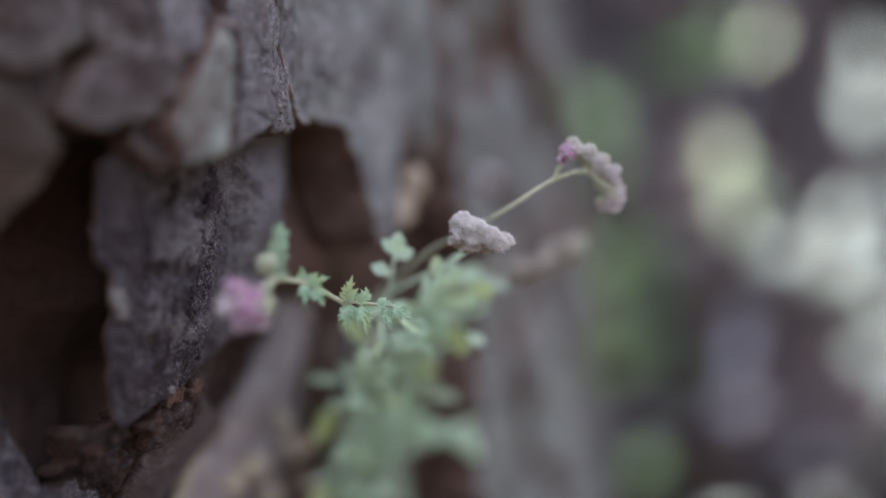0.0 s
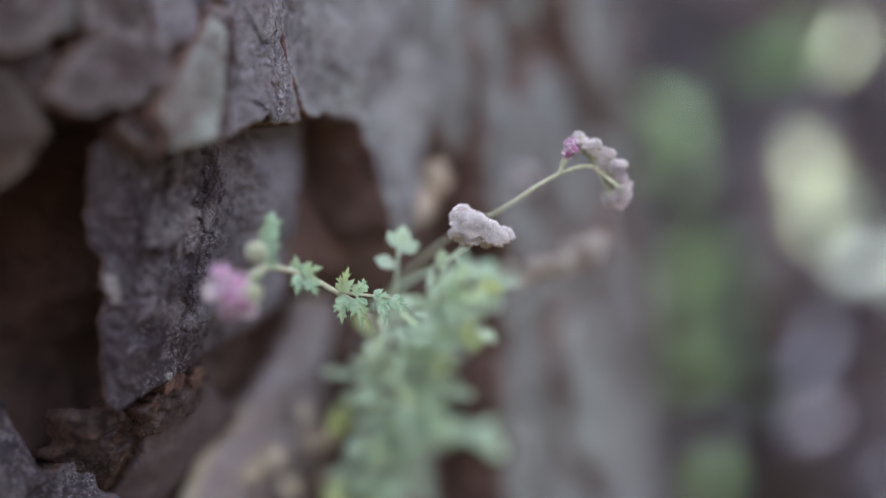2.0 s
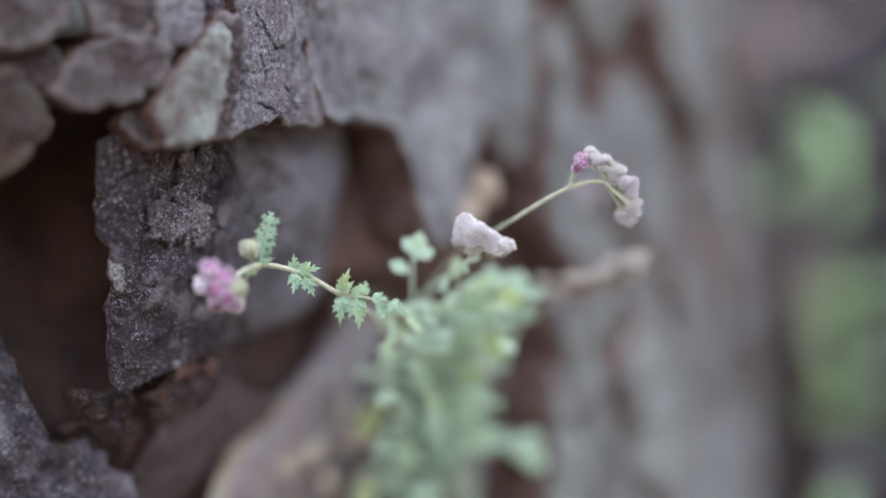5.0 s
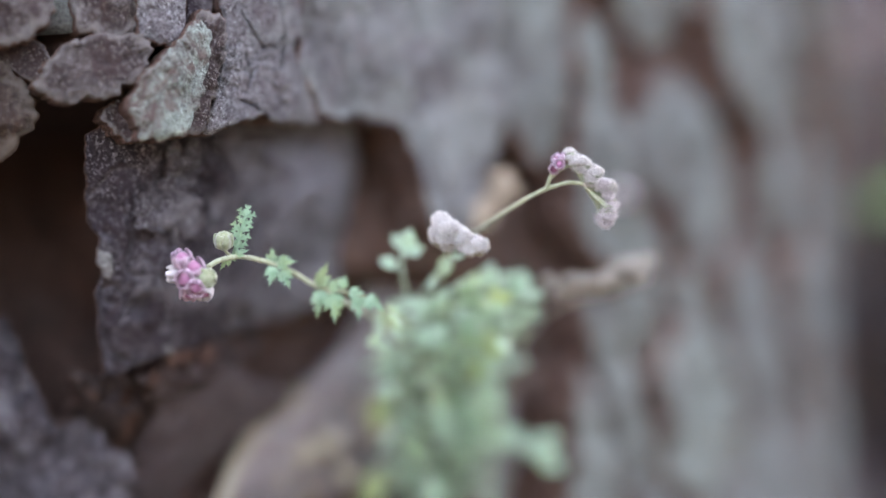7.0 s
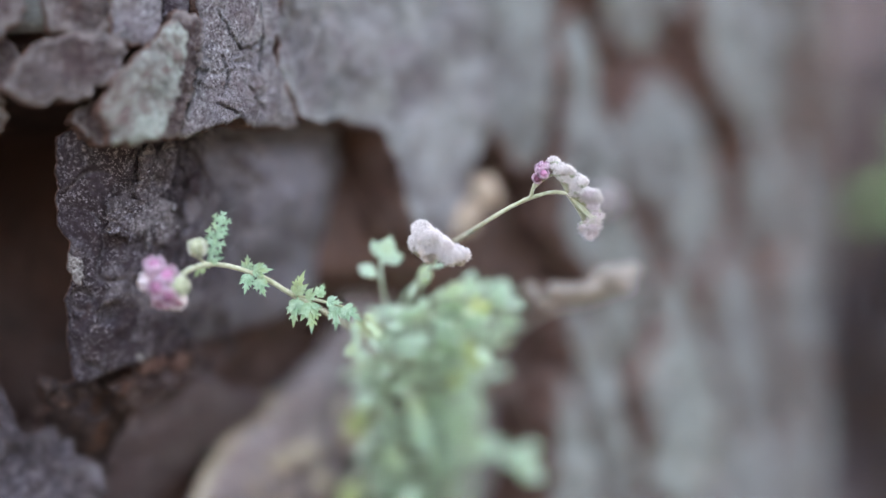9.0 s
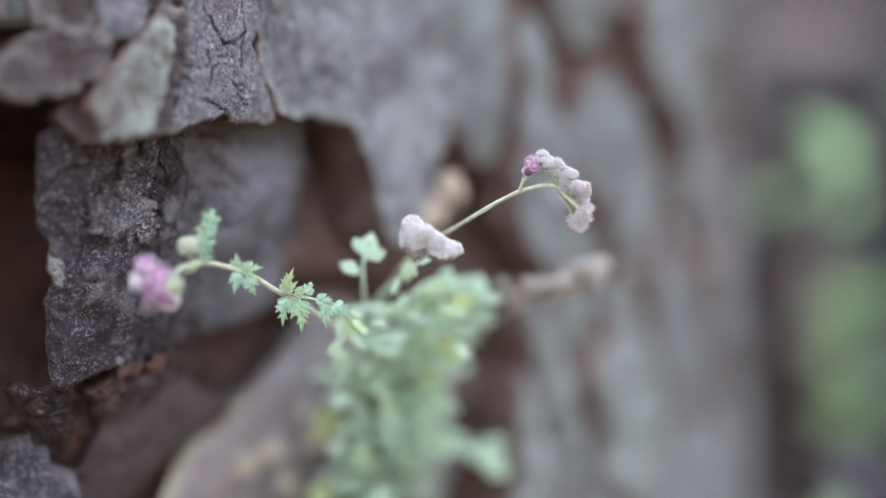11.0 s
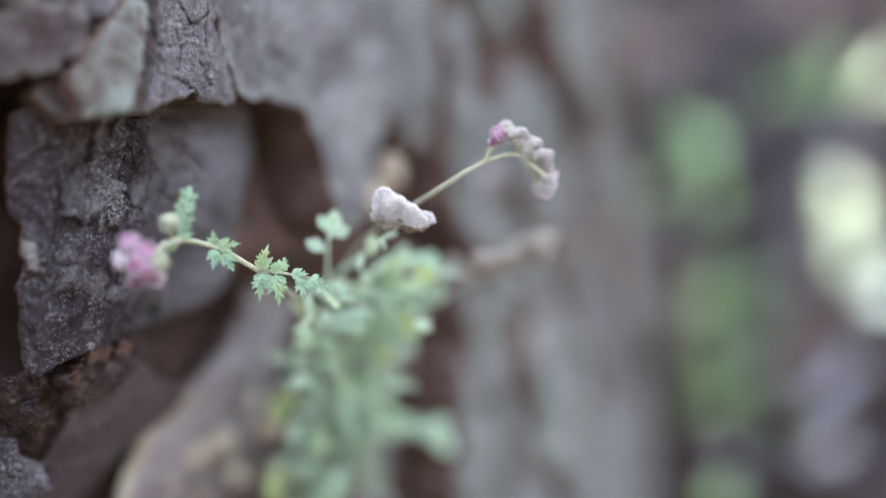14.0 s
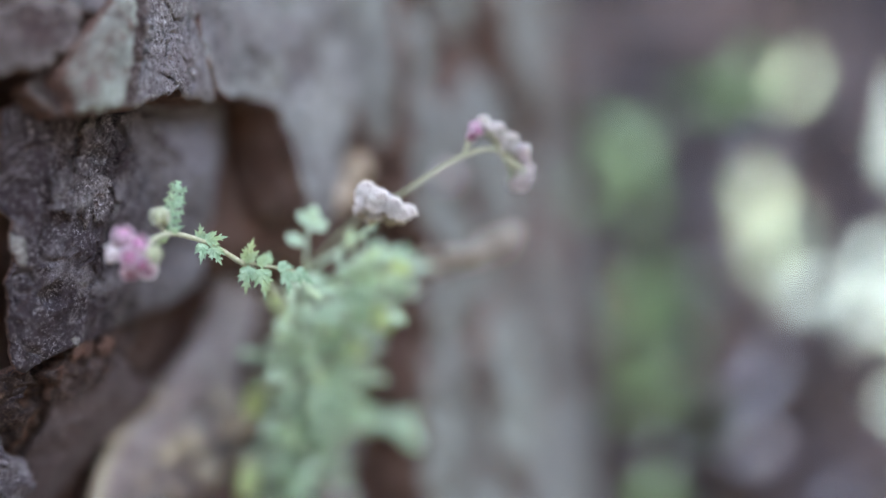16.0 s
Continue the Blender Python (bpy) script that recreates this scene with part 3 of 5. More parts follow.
# a crumbly grey crust on the recessed plate, round a dark pit
plate([(28.2, 1.0), (28.9, 0.98), (29.4, 1.11), (29.35, 1.7), (29.8, 1.95), (30.5, 1.95), (30.8, 1.41), (30.6, 1.07), (31.1, 0.76), (31.4, 0.41), (30.9, 0.33), (30.6, 0.08), (30.3, 0.30), (30.05, 0.12),
       (29.6, 0.38), (29.1, 0.22), (28.7, 0.27), (28.1, 0.45), (28.0, 0.8)], -1.14, 0.14, PATCH,
      "crumbly pale grey crust", 260, 50, 0.05, 0.08, 0.08, jag=0.30, kz=0.27, dome=0.02, seed=45, spread=0.0, terrace=0.03, name="lichen_crust", rim_rings=0,
      dents=((30.1, 1.28, 0.20, 0.22), (28.9, 0.7, 0.10, 0.06), (30.6, 0.55, 0.10, 0.07)), cracks=([(29.8, 2.0), (30.05, 1.8), (30.3, 1.6)],))

# long weathered plates round the rest of the visible side, parted by leaning rust-brown fissures
FISSURES = [([(55.2, 5.8), (56.8, 4.66), (57.8, 3.5)], 0.34), ([(61.5, 5.4), (63.0, 4.25), (64.4, 3.5), (66.3, 3.0)], 0.30), ([(66.5, 2.4), (67.8, 1.3), (69.4, 0.2)], 0.75),
            ([(76.0, 4.9), (78.3, 3.9), (80.4, 2.9)], 0.8), ([(56.8, 3.1), (57.7, 2.2), (58.5, 1.2)], 0.12), ([(60.4, 1.5), (60.8, -0.1), (60.2, -1.5)], 0.13),
            ([(51.4, 0.7), (52.6, 0.1), (53.4, -0.6)], 0.55), ([(51.6, -2.5), (53.0, -2.7)], 0.3)]
# bare rust-brown inner bark where plates have fallen
for k, pts in enumerate(([(65.6, 2.5), (66.6, 2.7), (68.0, 1.8), (69.6, 0.6), (69.2, 0.0), (67.8, 0.3), (66.4, 1.3)], [(75.0, 5.2), (76.4, 5.1), (79.0, 4.0), (81.2, 2.8), (79.6, 2.7), (77.0, 3.8)],
                         [(61.6, 4.9), (62.8, 4.8), (64.4, 3.8), (66.0, 3.1), (64.8, 3.0), (62.8, 4.0)])):
    plate(pts, -0.62, 0.4, BREAK, "bare rust-brown inner bark" if k == 0 else "", 90, 18, 0.14, 0.04, 0.1, jag=0.2, dome=0.0, seed=90 + k, lift=-0.15, name="inner_bark_patch")


def clip(poly, p, u, d):
    """The part of a convex outline that lies no farther than d from p along u."""
    out = []
    for a, b in zip(poly, poly[1:] + poly[:1]):
        da, db = (a - p).dot(u) - d, (b - p).dot(u) - d
        if da <= 0:
            out.append(a)
        if da * db < 0:
            out.append(a + (b - a) * (da / (da - db)))
    return out


def weathered_plates():
    """Long plates; those low on the flank carry more lichen."""
    rng = random.Random(12)
    seeds, gaps = [], []
    for line, wide in FISSURES:
        for (t0, z0), (t1, z1) in zip(line, line[1:]):
            k = max(2, int(math.hypot((t1 - t0) * 0.44, z1 - z0) / 0.4))
            gaps += [(Vector(((t0 + (t1 - t0) * i / k) * 0.44, z0 + (z1 - z0) * i / k)), wide) for i in range(k + 1)]
    for _ in range(6000):
        th, z = rng.uniform(20, 123), rng.uniform(-28, 19)
        if th < 54 and -7.5 < z < 9:
            continue
        p = Vector((th * 0.44, z))
        near = -8 < z < 9 and th < 90
        wide, tall = (1.45, 2.9) if near else (2.3, 5.0)
        if any(abs((p.x - q.x) + 0.22 * (p.y - q.y)) / wide < 1 and math.hypot((p.x - q.x + 0.22 * (p.y - q.y)) / wide, (p.y - q.y) / tall) < 1 for q in seeds):
            continue
        if any((p - g).length < w + 0.5 for g, w in gaps):
            continue
        seeds.append(p)
    for n, p in enumerate(seeds):
        side = p.x < 54 * 0.44
        lo = 18 if side else 53.0
        hi = -7.3 if side and p.y < 0 else p.y + 5
        poly = [Vector((lo * 0.44, p.y - 5)), Vector((p.x + 4, p.y - 5)), Vector((p.x + 4, hi)), Vector((lo * 0.44, hi))]
        gap = rng.uniform(0.04, 0.14)
        for q in seeds:
            d = q - p
            if q is not p and d.length < 9:
                # nearness counts less along the trunk, which draws the plates out, and leans them
                u = Vector(((d.x + 0.22 * d.y), (0.22 * (d.x + 0.22 * d.y) + 0.16 * d.y))).normalized()
                poly = clip(poly, p + d * 0.5, u, -gap)
        for g, w in gaps:
            d = g - p
            if d.length < 5:
                u = Vector(((d.x + 0.22 * d.y), (0.22 * (d.x + 0.22 * d.y) + 0.30 * d.y))).normalized()
                if (d.dot(u)) > 0:
                    poly = clip(poly, g, u, -w * 0.8)
        area = 0.5 * abs(sum(a.x * b.y - a.y * b.x for a, b in zip(poly, poly[1:] + poly[:1])))
        if len(poly) < 3 or area < 0.5:
            continue
        near = -8 < p.y < 9
        plate([(v.x / 0.44, v.y) for v in poly], rng.uniform(-0.40, 0.15) - (0.9 if side and p.y < 0 else 0.0), 1.2, GREY_LOW if p.y < 1.8 and 24 < p.x < 29 else GREY_FAR, "", 80 if near else 50, 16 if near else 8, 0.2, 0.06, 0.25,
              jag=0.28, dome=0.16, seed=100 + n, lift=-0.12, spread=0.0)


weathered_plates()

# ---------------------------------------------------------------- plants


def tube(pts, r0, r1, sides=8, bumps=0.0):
    """A tapering round stem along smooth points (cm)."""
    p = np.array(pts, float)
    m = len(p)
    out = []
    for i in range(m - 1):
        a, b, c, d = p[max(i - 1, 0)], p[i], p[i + 1], p[min(i + 2, m - 1)]
        for u in np.linspace(0, 1, 8, endpoint=i == m - 2):
            out.append(0.5 * ((2 * b) + (c - a) * u + (2 * a - 5 * b + 4 * c - d) * u**2 + (3 * b - a - 3 * c + d) * u**3))
    bm = bmesh.new()
    prev = None
    for i, q in enumerate(out):
        nxt, last = out[min(i + 1, len(out) - 1)], out[max(i - 1, 0)]
        t = Vector(nxt - last).normalized()
        s = t.cross(Vector((0.13, 0.2, 1))).normalized()
        w = t.cross(s)
        r = r0 + (r1 - r0) * i / (len(out) - 1)
        ring = []
        for k in range(sides):
            a = 2 * math.pi * k / sides
            rr = r * (1 + bumps * noise.noise(Vector(q) * 9 + Vector((k, 0, 0))))
            o = s * math.cos(a) * rr + w * math.sin(a) * rr
            ring.append(bm.verts.new(W(*(Vector(q) + o))))
        if prev:
            for k in range(sides):
                bm.faces.new((prev[k], prev[(k + 1) % sides], ring[(k + 1) % sides], ring[k]))
        else:
            bm.faces.new(ring[::-1])
        prev = ring
    bm.faces.new(prev)
    bm.normal_update()
    return bm


def lance(bm, base, ahead, side, up, length, width, thick=0.011, bend=0.15, blunt=0.0):
    """One pointed, slightly folded segment of a leaf: a thin solid blade (cm, leaf space)."""
    outl = [(0.0, 0.16), (0.28, 0.40), (0.55, 0.42 + 0.08 * blunt), (0.80, 0.20 + 0.24 * blunt)]
    pts = outl + [(1.0, 0.0)] + [(u, -v) for u, v in outl[::-1]]

    def at(u, v, h):
        return base + ahead * (u * length) + side * (v * width) + up * (-bend * length * u * u + 0.30 * width * abs(v) + h)

    top = [bm.verts.new(at(u, v, thick)) for u, v in pts]
    bot = [bm.verts.new(at(u, v, -thick)) for u, v in pts]
    ct, cb = bm.verts.new(at(0.5, 0, thick)), bm.verts.new(at(0.5, 0, -thick))
    n = len(pts)
    for i in range(n):
        j = (i + 1) % n
        bm.faces.new((ct, top[j], top[i]))
        bm.faces.new((cb, bot[i], bot[j]))
        bm.faces.new((top[i], top[j], bot[j], bot[i]))


def blade(bm, base, ahead, side, up, length, width, teeth, thick=0.011, bend=0.15, blunt=0.0):
    """A lobe: a middle segment with pairs of pointed teeth."""
    lance(bm, base, ahead, side, up, length, width * 0.62, thick, bend, blunt)
    for k in range(teeth):
        u = 0.28 + 0.42 * k / max(1, teeth - 1)
        c = base + ahead * (u * length) + up * (-bend * length * u * u)
        for s in (-1, 1):
            d = (ahead * 0.75 + side * s * 0.66).normalized()
            lance(bm, c, d, (side * 0.75 - ahead * s * 0.66).normalized(), up, length * (0.52 - 0.12 * k), width * 0.36, thick * 0.9, bend, blunt)


def leaf_mesh(name, length, pairs, lobe, material, seed, teeth=2, curl=0.25, slim=0.75, blunt=0.0):
    """A pinnate leaf along +x in metres: a midrib with toothed lobes on both sides and one at the tip."""
    r = random.Random(seed)
    bm = bmesh.new()
    for i in range(pairs):
        u = 0.28 + 0.62 * i / max(1, pairs - 1)
        x = u * length
        zc = -curl * length * u * u
        size = lobe * (1.0 - 0.35 * abs(u - 0.55)) * r.uniform(0.85, 1.15)
        for s in (-1, 1):
            ang = radians(r.uniform(38, 62))
            ah = Vector((math.cos(ang), s * math.sin(ang), r.uniform(-0.1, 0.35)))
            blade(bm, Vector((x, 0, zc)), ah, Vector((-s * math.sin(ang), math.cos(ang), 0)) * s, Vector((0, 0, 1)), size, size * slim, teeth, bend=r.uniform(0.0, 0.35), blunt=blunt)
    blade(bm, Vector((0.9 * length, 0, -curl * length * 0.81)), Vector((1, 0, -0.2)), Vector((0, 1, 0)), Vector((0, 0, 1)), lobe * 0.95, lobe * slim, teeth, blunt=blunt)
    prev = None
    for i in range(9):
        u = i / 8
        wd = 0.035 * (1.3 - u * 0.7)
        c = Vector((u * length * 0.95, 0, -curl * length * u * u * 0.9))
        ring = [bm.verts.new(c + Vector((0, math.cos(a) * wd, math.sin(a) * wd * 0.7))) for a in (0, 1.57, 3.14, 4.71)]
        if prev:
            for k in range(4):
                bm.faces.new((prev[k], prev[(k + 1) % 4], ring[(k + 1) % 4], ring[k]))
        prev = ring
    bmesh.ops.scale(bm, vec=(0.01, 0.01, 0.01), verts=bm.verts)
    bmesh.ops.recalc_face_normals(bm, faces=bm.faces)
    me = bpy.data.meshes.new(name)
    bm.to_mesh(me)
    bm.free()
    me.materials.append(material)
    return me


def place(name, me, parent, at, ahead, up=(0, 0, 1), scale=1.0, label=""):
    ob = new(name, me)
    x = Vector(ahead).normalized()
    z = Vector(up) - x * Vector(up).dot(x)
    z = z.normalized() if z.length > 1e-4 else Vector((0, 1, 0)).cross(x).normalized()
    y = z.cross(x)
    ob.matrix_world = Matrix.Translation(W(*at)) @ Matrix((x, y, z)).transposed().to_4x4() @ Matrix.Scale(scale, 4)
    ob.parent = parent
    ob.matrix_parent_inverse = parent.matrix_world.inverted()
    if label:
        tagged(ob, label)
    return ob


def tuft_mesh(name, r, material, spikes, seed, tall=1.0, spike=0.45):
    """A woolly flower head: a lumpy dome, thickly set with short fine florets; its base at the origin, +z out. cm in, metres out."""
    q = random.Random(seed)
    bm = bmesh.new()
    bmesh.ops.create_icosphere(bm, subdivisions=3, radius=r)
    for v in bm.verts:
        n = v.co.normalized()
        v.co *= 1 + 0.16 * noise.noise(n * 2.4 + Vector((seed, 0, 0))) + 0.10 * noise.noise(n * 7 + Vector((0, seed, 0)))
        v.co.z = v.co.z * tall + r * tall * 0.8
    for _ in range(spikes):
        a, h = q.uniform(0, 6.28), q.uniform(-0.1, 1)
        n = Vector((math.sqrt(max(0, 1 - h * h)) * math.cos(a), math.sqrt(max(0, 1 - h * h)) * math.sin(a), h))
        c = Vector((n.x * r, n.y * r, n.z * r * tall + r * tall * 0.8)) * 0.96
        n = (n + Vector((q.uniform(-0.4, 0.4), q.uniform(-0.4, 0.4), q.uniform(-0.2, 0.4)))).normalized()
        s = n.cross(Vector((0.3, 0.5, 0.2))).normalized()
        w = n.cross(s)
        wd, ln = r * q.uniform(0.045, 0.08), r * spike * q.uniform(0.5, 1.0)
        b = [bm.verts.new(c + s * math.cos(k) * wd + w * math.sin(k) * wd) for k in (0, 2.09, 4.19)]
        m = [bm.verts.new(c + n * ln * 0.7 + s * math.cos(k) * wd * 1.1 + w * math.sin(k) * wd * 1.1) for k in (0, 2.09, 4.19)]
        t = bm.verts.new(c + n * ln)
        for k in range(3):
            j = (k + 1) % 3
            bm.faces.new((b[k], b[j], m[j], m[k]))
            bm.faces.new((m[k], m[j], t))
    bmesh.ops.scale(bm, vec=(0.01, 0.01, 0.01), verts=bm.verts)
    me = bpy.data.meshes.new(name)
    bm.to_mesh(me)
    bm.free()
    me.materials.append(material)
    me.shade_smooth()
    return me


def cup_mesh(name, r, material, seed):
    """The bracts under a head: a cup of overlapping pointed scales, +z out."""
    bm = bmesh.new()
    for row, count in ((0, 7), (1, 7)):
        for k in range(count):
            a = 2 * math.pi * (k + 0.5 * row) / count
            d, e = Vector((math.cos(a), math.sin(a), 0)), Vector((-math.sin(a), math.cos(a), 0))
            prof = ((0.25, -0.1, 0.18), (0.85, 0.15, 0.42), (1.04, 0.65, 0.36), (0.98 + 0.06 * row, 1.05 + 0.15 * row, 0.05))
            prev = None
            for rr, h, wd in prof:
                ring = [bm.verts.new(d * r * rr - e * r * wd + Vector((0, 0, h * r))), bm.verts.new(d * r * (rr + 0.1) + Vector((0, 0, h * r))),
                        bm.verts.new(d * r * rr + e * r * wd + Vector((0, 0, h * r))), bm.verts.new(d * r * (rr - 0.08) + Vector((0, 0, h * r)))]
                if prev:
                    for i in range(4):
                        bm.faces.new((prev[i], prev[(i + 1) % 4], ring[(i + 1) % 4], ring[i]))
                prev = ring
    bmesh.ops.scale(bm, vec=(0.01, 0.01, 0.01), verts=bm.verts)
    me = bpy.data.meshes.new(name)
    bm.to_mesh(me)
    bm.free()
    me.materials.append(material)
    me.shade_smooth()
    return me


TUFTS = {
    "wool": [tuft_mesh("floret_tuft", 0.15, WOOL, 300, s, 0.85, 1.05) for s in (1, 2, 3)],
    "rose": [tuft_mesh("floret_tuft", 0.15, ROSE, 300, s, 0.85, 0.85) for s in (4, 5)],
    "fringe": [tuft_mesh("floret_tuft", 0.13, ROSE, 130, s, 0.85, 1.9) for s in (15, 16)],
    "pink": [tuft_mesh("floret_tuft", 0.16, PINK, 26, s, 1.0, 0.2) for s in (6, 7, 8)],
    "magenta": [tuft_mesh("floret_tuft", 0.12, MAGENTA, 14, s, 1.0, 0.2) for s in (9, 10)],
    "dry": [tuft_mesh("floret_tuft", 0.17, DRYWOOL, 160, s, 0.8, 0.6) for s in (13, 14)],
    "green": [tuft_mesh("floret_tuft", 0.15, GREENBUD, 30, s, 1.0, 0.25) for s in (11, 12)],
}


def bud_cup(name, r, material):
    """Blunt petals closing round the middle of a bud, +z out."""
    bm = bmesh.new()
    for row, count in ((0, 6), (1, 6)):
        for k in range(count):
            a = 2 * math.pi * (k + 0.5 * row) / count
            d, e = Vector((math.cos(a), math.sin(a), 0)), Vector((-math.sin(a), math.cos(a), 0))
            g = 1 - 0.12 * row + 0.08 * math.sin(3.1 * k + row)
            prof = ((0.30, -0.1, 0.20), (0.86, 0.25, 0.50), (1.04, 0.85, 0.54), (1.02, 1.45, 0.46), (0.90, 1.80, 0.26))
            prev = None
            for rr, h, wd in prof:
                c = d * r * rr * g + Vector((0, 0, h * r * g))
                ring = [bm.verts.new(c - e * r * wd), bm.verts.new(c + d * r * 0.13), bm.verts.new(c + e * r * wd), bm.verts.new(c - d * r * 0.06)]
                if prev:
                    for i in range(4):
                        bm.faces.new((prev[i], prev[(i + 1) % 4], ring[(i + 1) % 4], ring[i]))
                prev = ring
            bm.faces.new(prev)
    bmesh.ops.scale(bm, vec=(0.01, 0.01, 0.01), verts=bm.verts)
    me = bpy.data.meshes.new(name)
    bm.to_mesh(me)
    bm.free()
    me.materials.append(material)
    me.shade_smooth()
    return me


CUPS = {"pink": bud_cup("petal_cup", 0.15, PINK), "rosecup": bud_cup("petal_cup", 0.15, ROSE), "greencup": bud_cup("petal_cup", 0.15, GREENBUD), "brown": cup_mesh("involucre", 0.125, BRACT, 1), "green": cup_mesh("involucre", 0.165, GREENBUD, 2)}
BROAD = leaf_mesh("leaf", 0.95, 3, 0.46, HERB, 4, 1, 0.15, 1.05, 1.0)
LEAVES = [leaf_mesh("leaf", ln, pr, lb, HERB, s, 1, cu, 0.8, 0.7) for ln, pr, lb, s, cu in
          ((1.5, 6, 0.38, 1, 0.2), (1.2, 5, 0.34, 2, 0.35), (1.8, 7, 0.40, 3, 0.15), (1.0, 4, 0.34, 4, 0.1))]
FRESH = [leaf_mesh("leaf", ln, pr, lb, HERB_FRESH, s, te, cu, sl) for ln, pr, lb, s, cu, te, sl in
         ((0.82, 5, 0.21, 11, 0.08, 2, 0.60), (0.36, 2, 0.28, 12, 0.2, 2, 0.7), (0.70, 4, 0.30, 13, 0.25, 2, 0.62))]


def leaflet_mesh(name, seed):
    """A wedge-shaped leaflet with pointed teeth towards its tip, along +x."""
    r = random.Random(seed)
    bm = bmesh.new()
    for k, (ang, ln) in enumerate(((0, 0.52), (32, 0.42), (-34, 0.40), (62, 0.27), (-60, 0.25))):
        a = radians(ang + r.uniform(-5, 5))
        d = Vector((math.cos(a), math.sin(a), 0.25 * abs(math.sin(a)) - 0.1))
        st = Vector((0.06 + 0.05 * (k == 0), 0, 0.002 * k))
        lance(bm, st, d, Vector((-math.sin(a), math.cos(a), 0)), Vector((0, 0, 1)), ln * r.uniform(0.9, 1.1), 0.17, 0.010, 0.2)
        for s in (-1, 1):
            lance(bm, st + d * ln * 0.5, (d + Vector((-math.sin(a), math.cos(a), 0)) * s * 0.8).normalized(), Vector((-math.sin(a), math.cos(a), 0)), Vector((0, 0, 1)), ln * 0.36, 0.09, 0.009, 0.1)
    lance(bm, Vector((-0.03, 0, 0)), Vector((1, 0, 0)), Vector((0, 1, 0)), Vector((0, 0, 1)), 0.3, 0.09, 0.013, 0.0)
    bmesh.ops.scale(bm, vec=(0.01, 0.01, 0.01), verts=bm.verts)
    bmesh.ops.recalc_face_normals(bm, faces=bm.faces)
    me = bpy.data.meshes.new(name)
    bm.to_mesh(me)
    bm.free()
    me.materials.append(HERB_FRESH)
    return me


LEAFLETS = [leaflet_mesh("leaf", s) for s in (1, 2, 3)]
herb = empty("flowering_herb", W(-0.5, 31.5, -8))
tagged(herb, "woolly grey-green herb with pink-white flower clusters in a bark crevice", "wild flower")


def head(kind, at, out, cup="brown", scale=1.0, k=0):
    h = place("flower_head", CUPS[cup], herb, at, (1, 0, 0) if abs(out[0]) < 0.9 else (0, 1, 0), out, scale)
    f = new("floret_tuft", TUFTS[kind][k % len(TUFTS[kind])])
    f.parent = h
    f.location = (0, 0, 0.0004)
    return h


# nearest stem, with the pink cluster
S1 = [(0.4, 32.0, -3.8), (-0.3, 29.5, -2.6), (-1.1, 27.3, -1.5), (-1.75, 26.0, -0.95), (-2.2, 25.55, -0.68), (-2.8, 25.3, -0.32), (-3.4, 24.9, -0.14), (-3.75, 24.55, -0.18), (-3.95, 24.4, -0.3)]
part("stem", tube(S1, 0.04, 0.045, 10, 0.15), STEM, herb)
PINKS = [((-4.42, 24.25, -0.22), (-0.5, -0.5, 0.7), "pink", 1.0), ((-4.12, 24.2, -0.36), (0.2, -0.8, 0.6), "pink", 1.05), ((-4.32, 24.15, -0.5), (-0.3, -0.9, -0.1), "pink", 1.0),
         ((-4.1, 24.15, -0.62), (0.1, -0.9, -0.4), "pink", 0.95), ((-4.5, 24.3, -0.42), (-0.9, -0.3, 0.0), "rose", 0.85), ((-3.86, 24.2, -0.48), (0.6, -0.7, 0.0), "green", 0.95),
         ((-4.3, 24.35, -0.7), (-0.3, -0.4, -0.9), "pink", 0.9), ((-3.95, 24.25, -0.68), (0.4, -0.6, -0.7), "rose", 0.9), ((-4.25, 24.5, -0.4), (-0.4, 0.7, 0.3), "pink", 0.9)]
for i, (at, out, kind, sc) in enumerate(PINKS):
    o = Vector(out).normalized()
    at2 = Vector(at) - o * 0.12
    head("magenta" if kind != "green" else "green", at2, o, {"pink": "pink", "rose": "rosecup", "green": "greencup"}[kind], sc * 1.08, i)
    part("pedicel", tube([(-3.95, 24.4, -0.3), tuple((Vector((-3.95, 24.4, -0.3)) + at2) * 0.5 + Vector((0, 0.05, 0.03))), tuple(at2)], 0.025, 0.022, 6), STEM, herb)
head("green", (-3.72, 24.6, 0.0), (-0.6, -0.2, 0.75), "greencup", 1.0, 1)
part("pedicel", tube([(-3.55, 24.75, -0.15), (-3.66, 24.66, -0.08), (-3.72, 24.6, 0.0)], 0.028, 0.025, 6), STEM, herb)
place("leaf", FRESH[0], herb, (-3.6, 24.8, -0.2), (0.28, -0.05, 0.95), (0.2, -1, 0.1), 1.05, "fresh green toothed leaf")
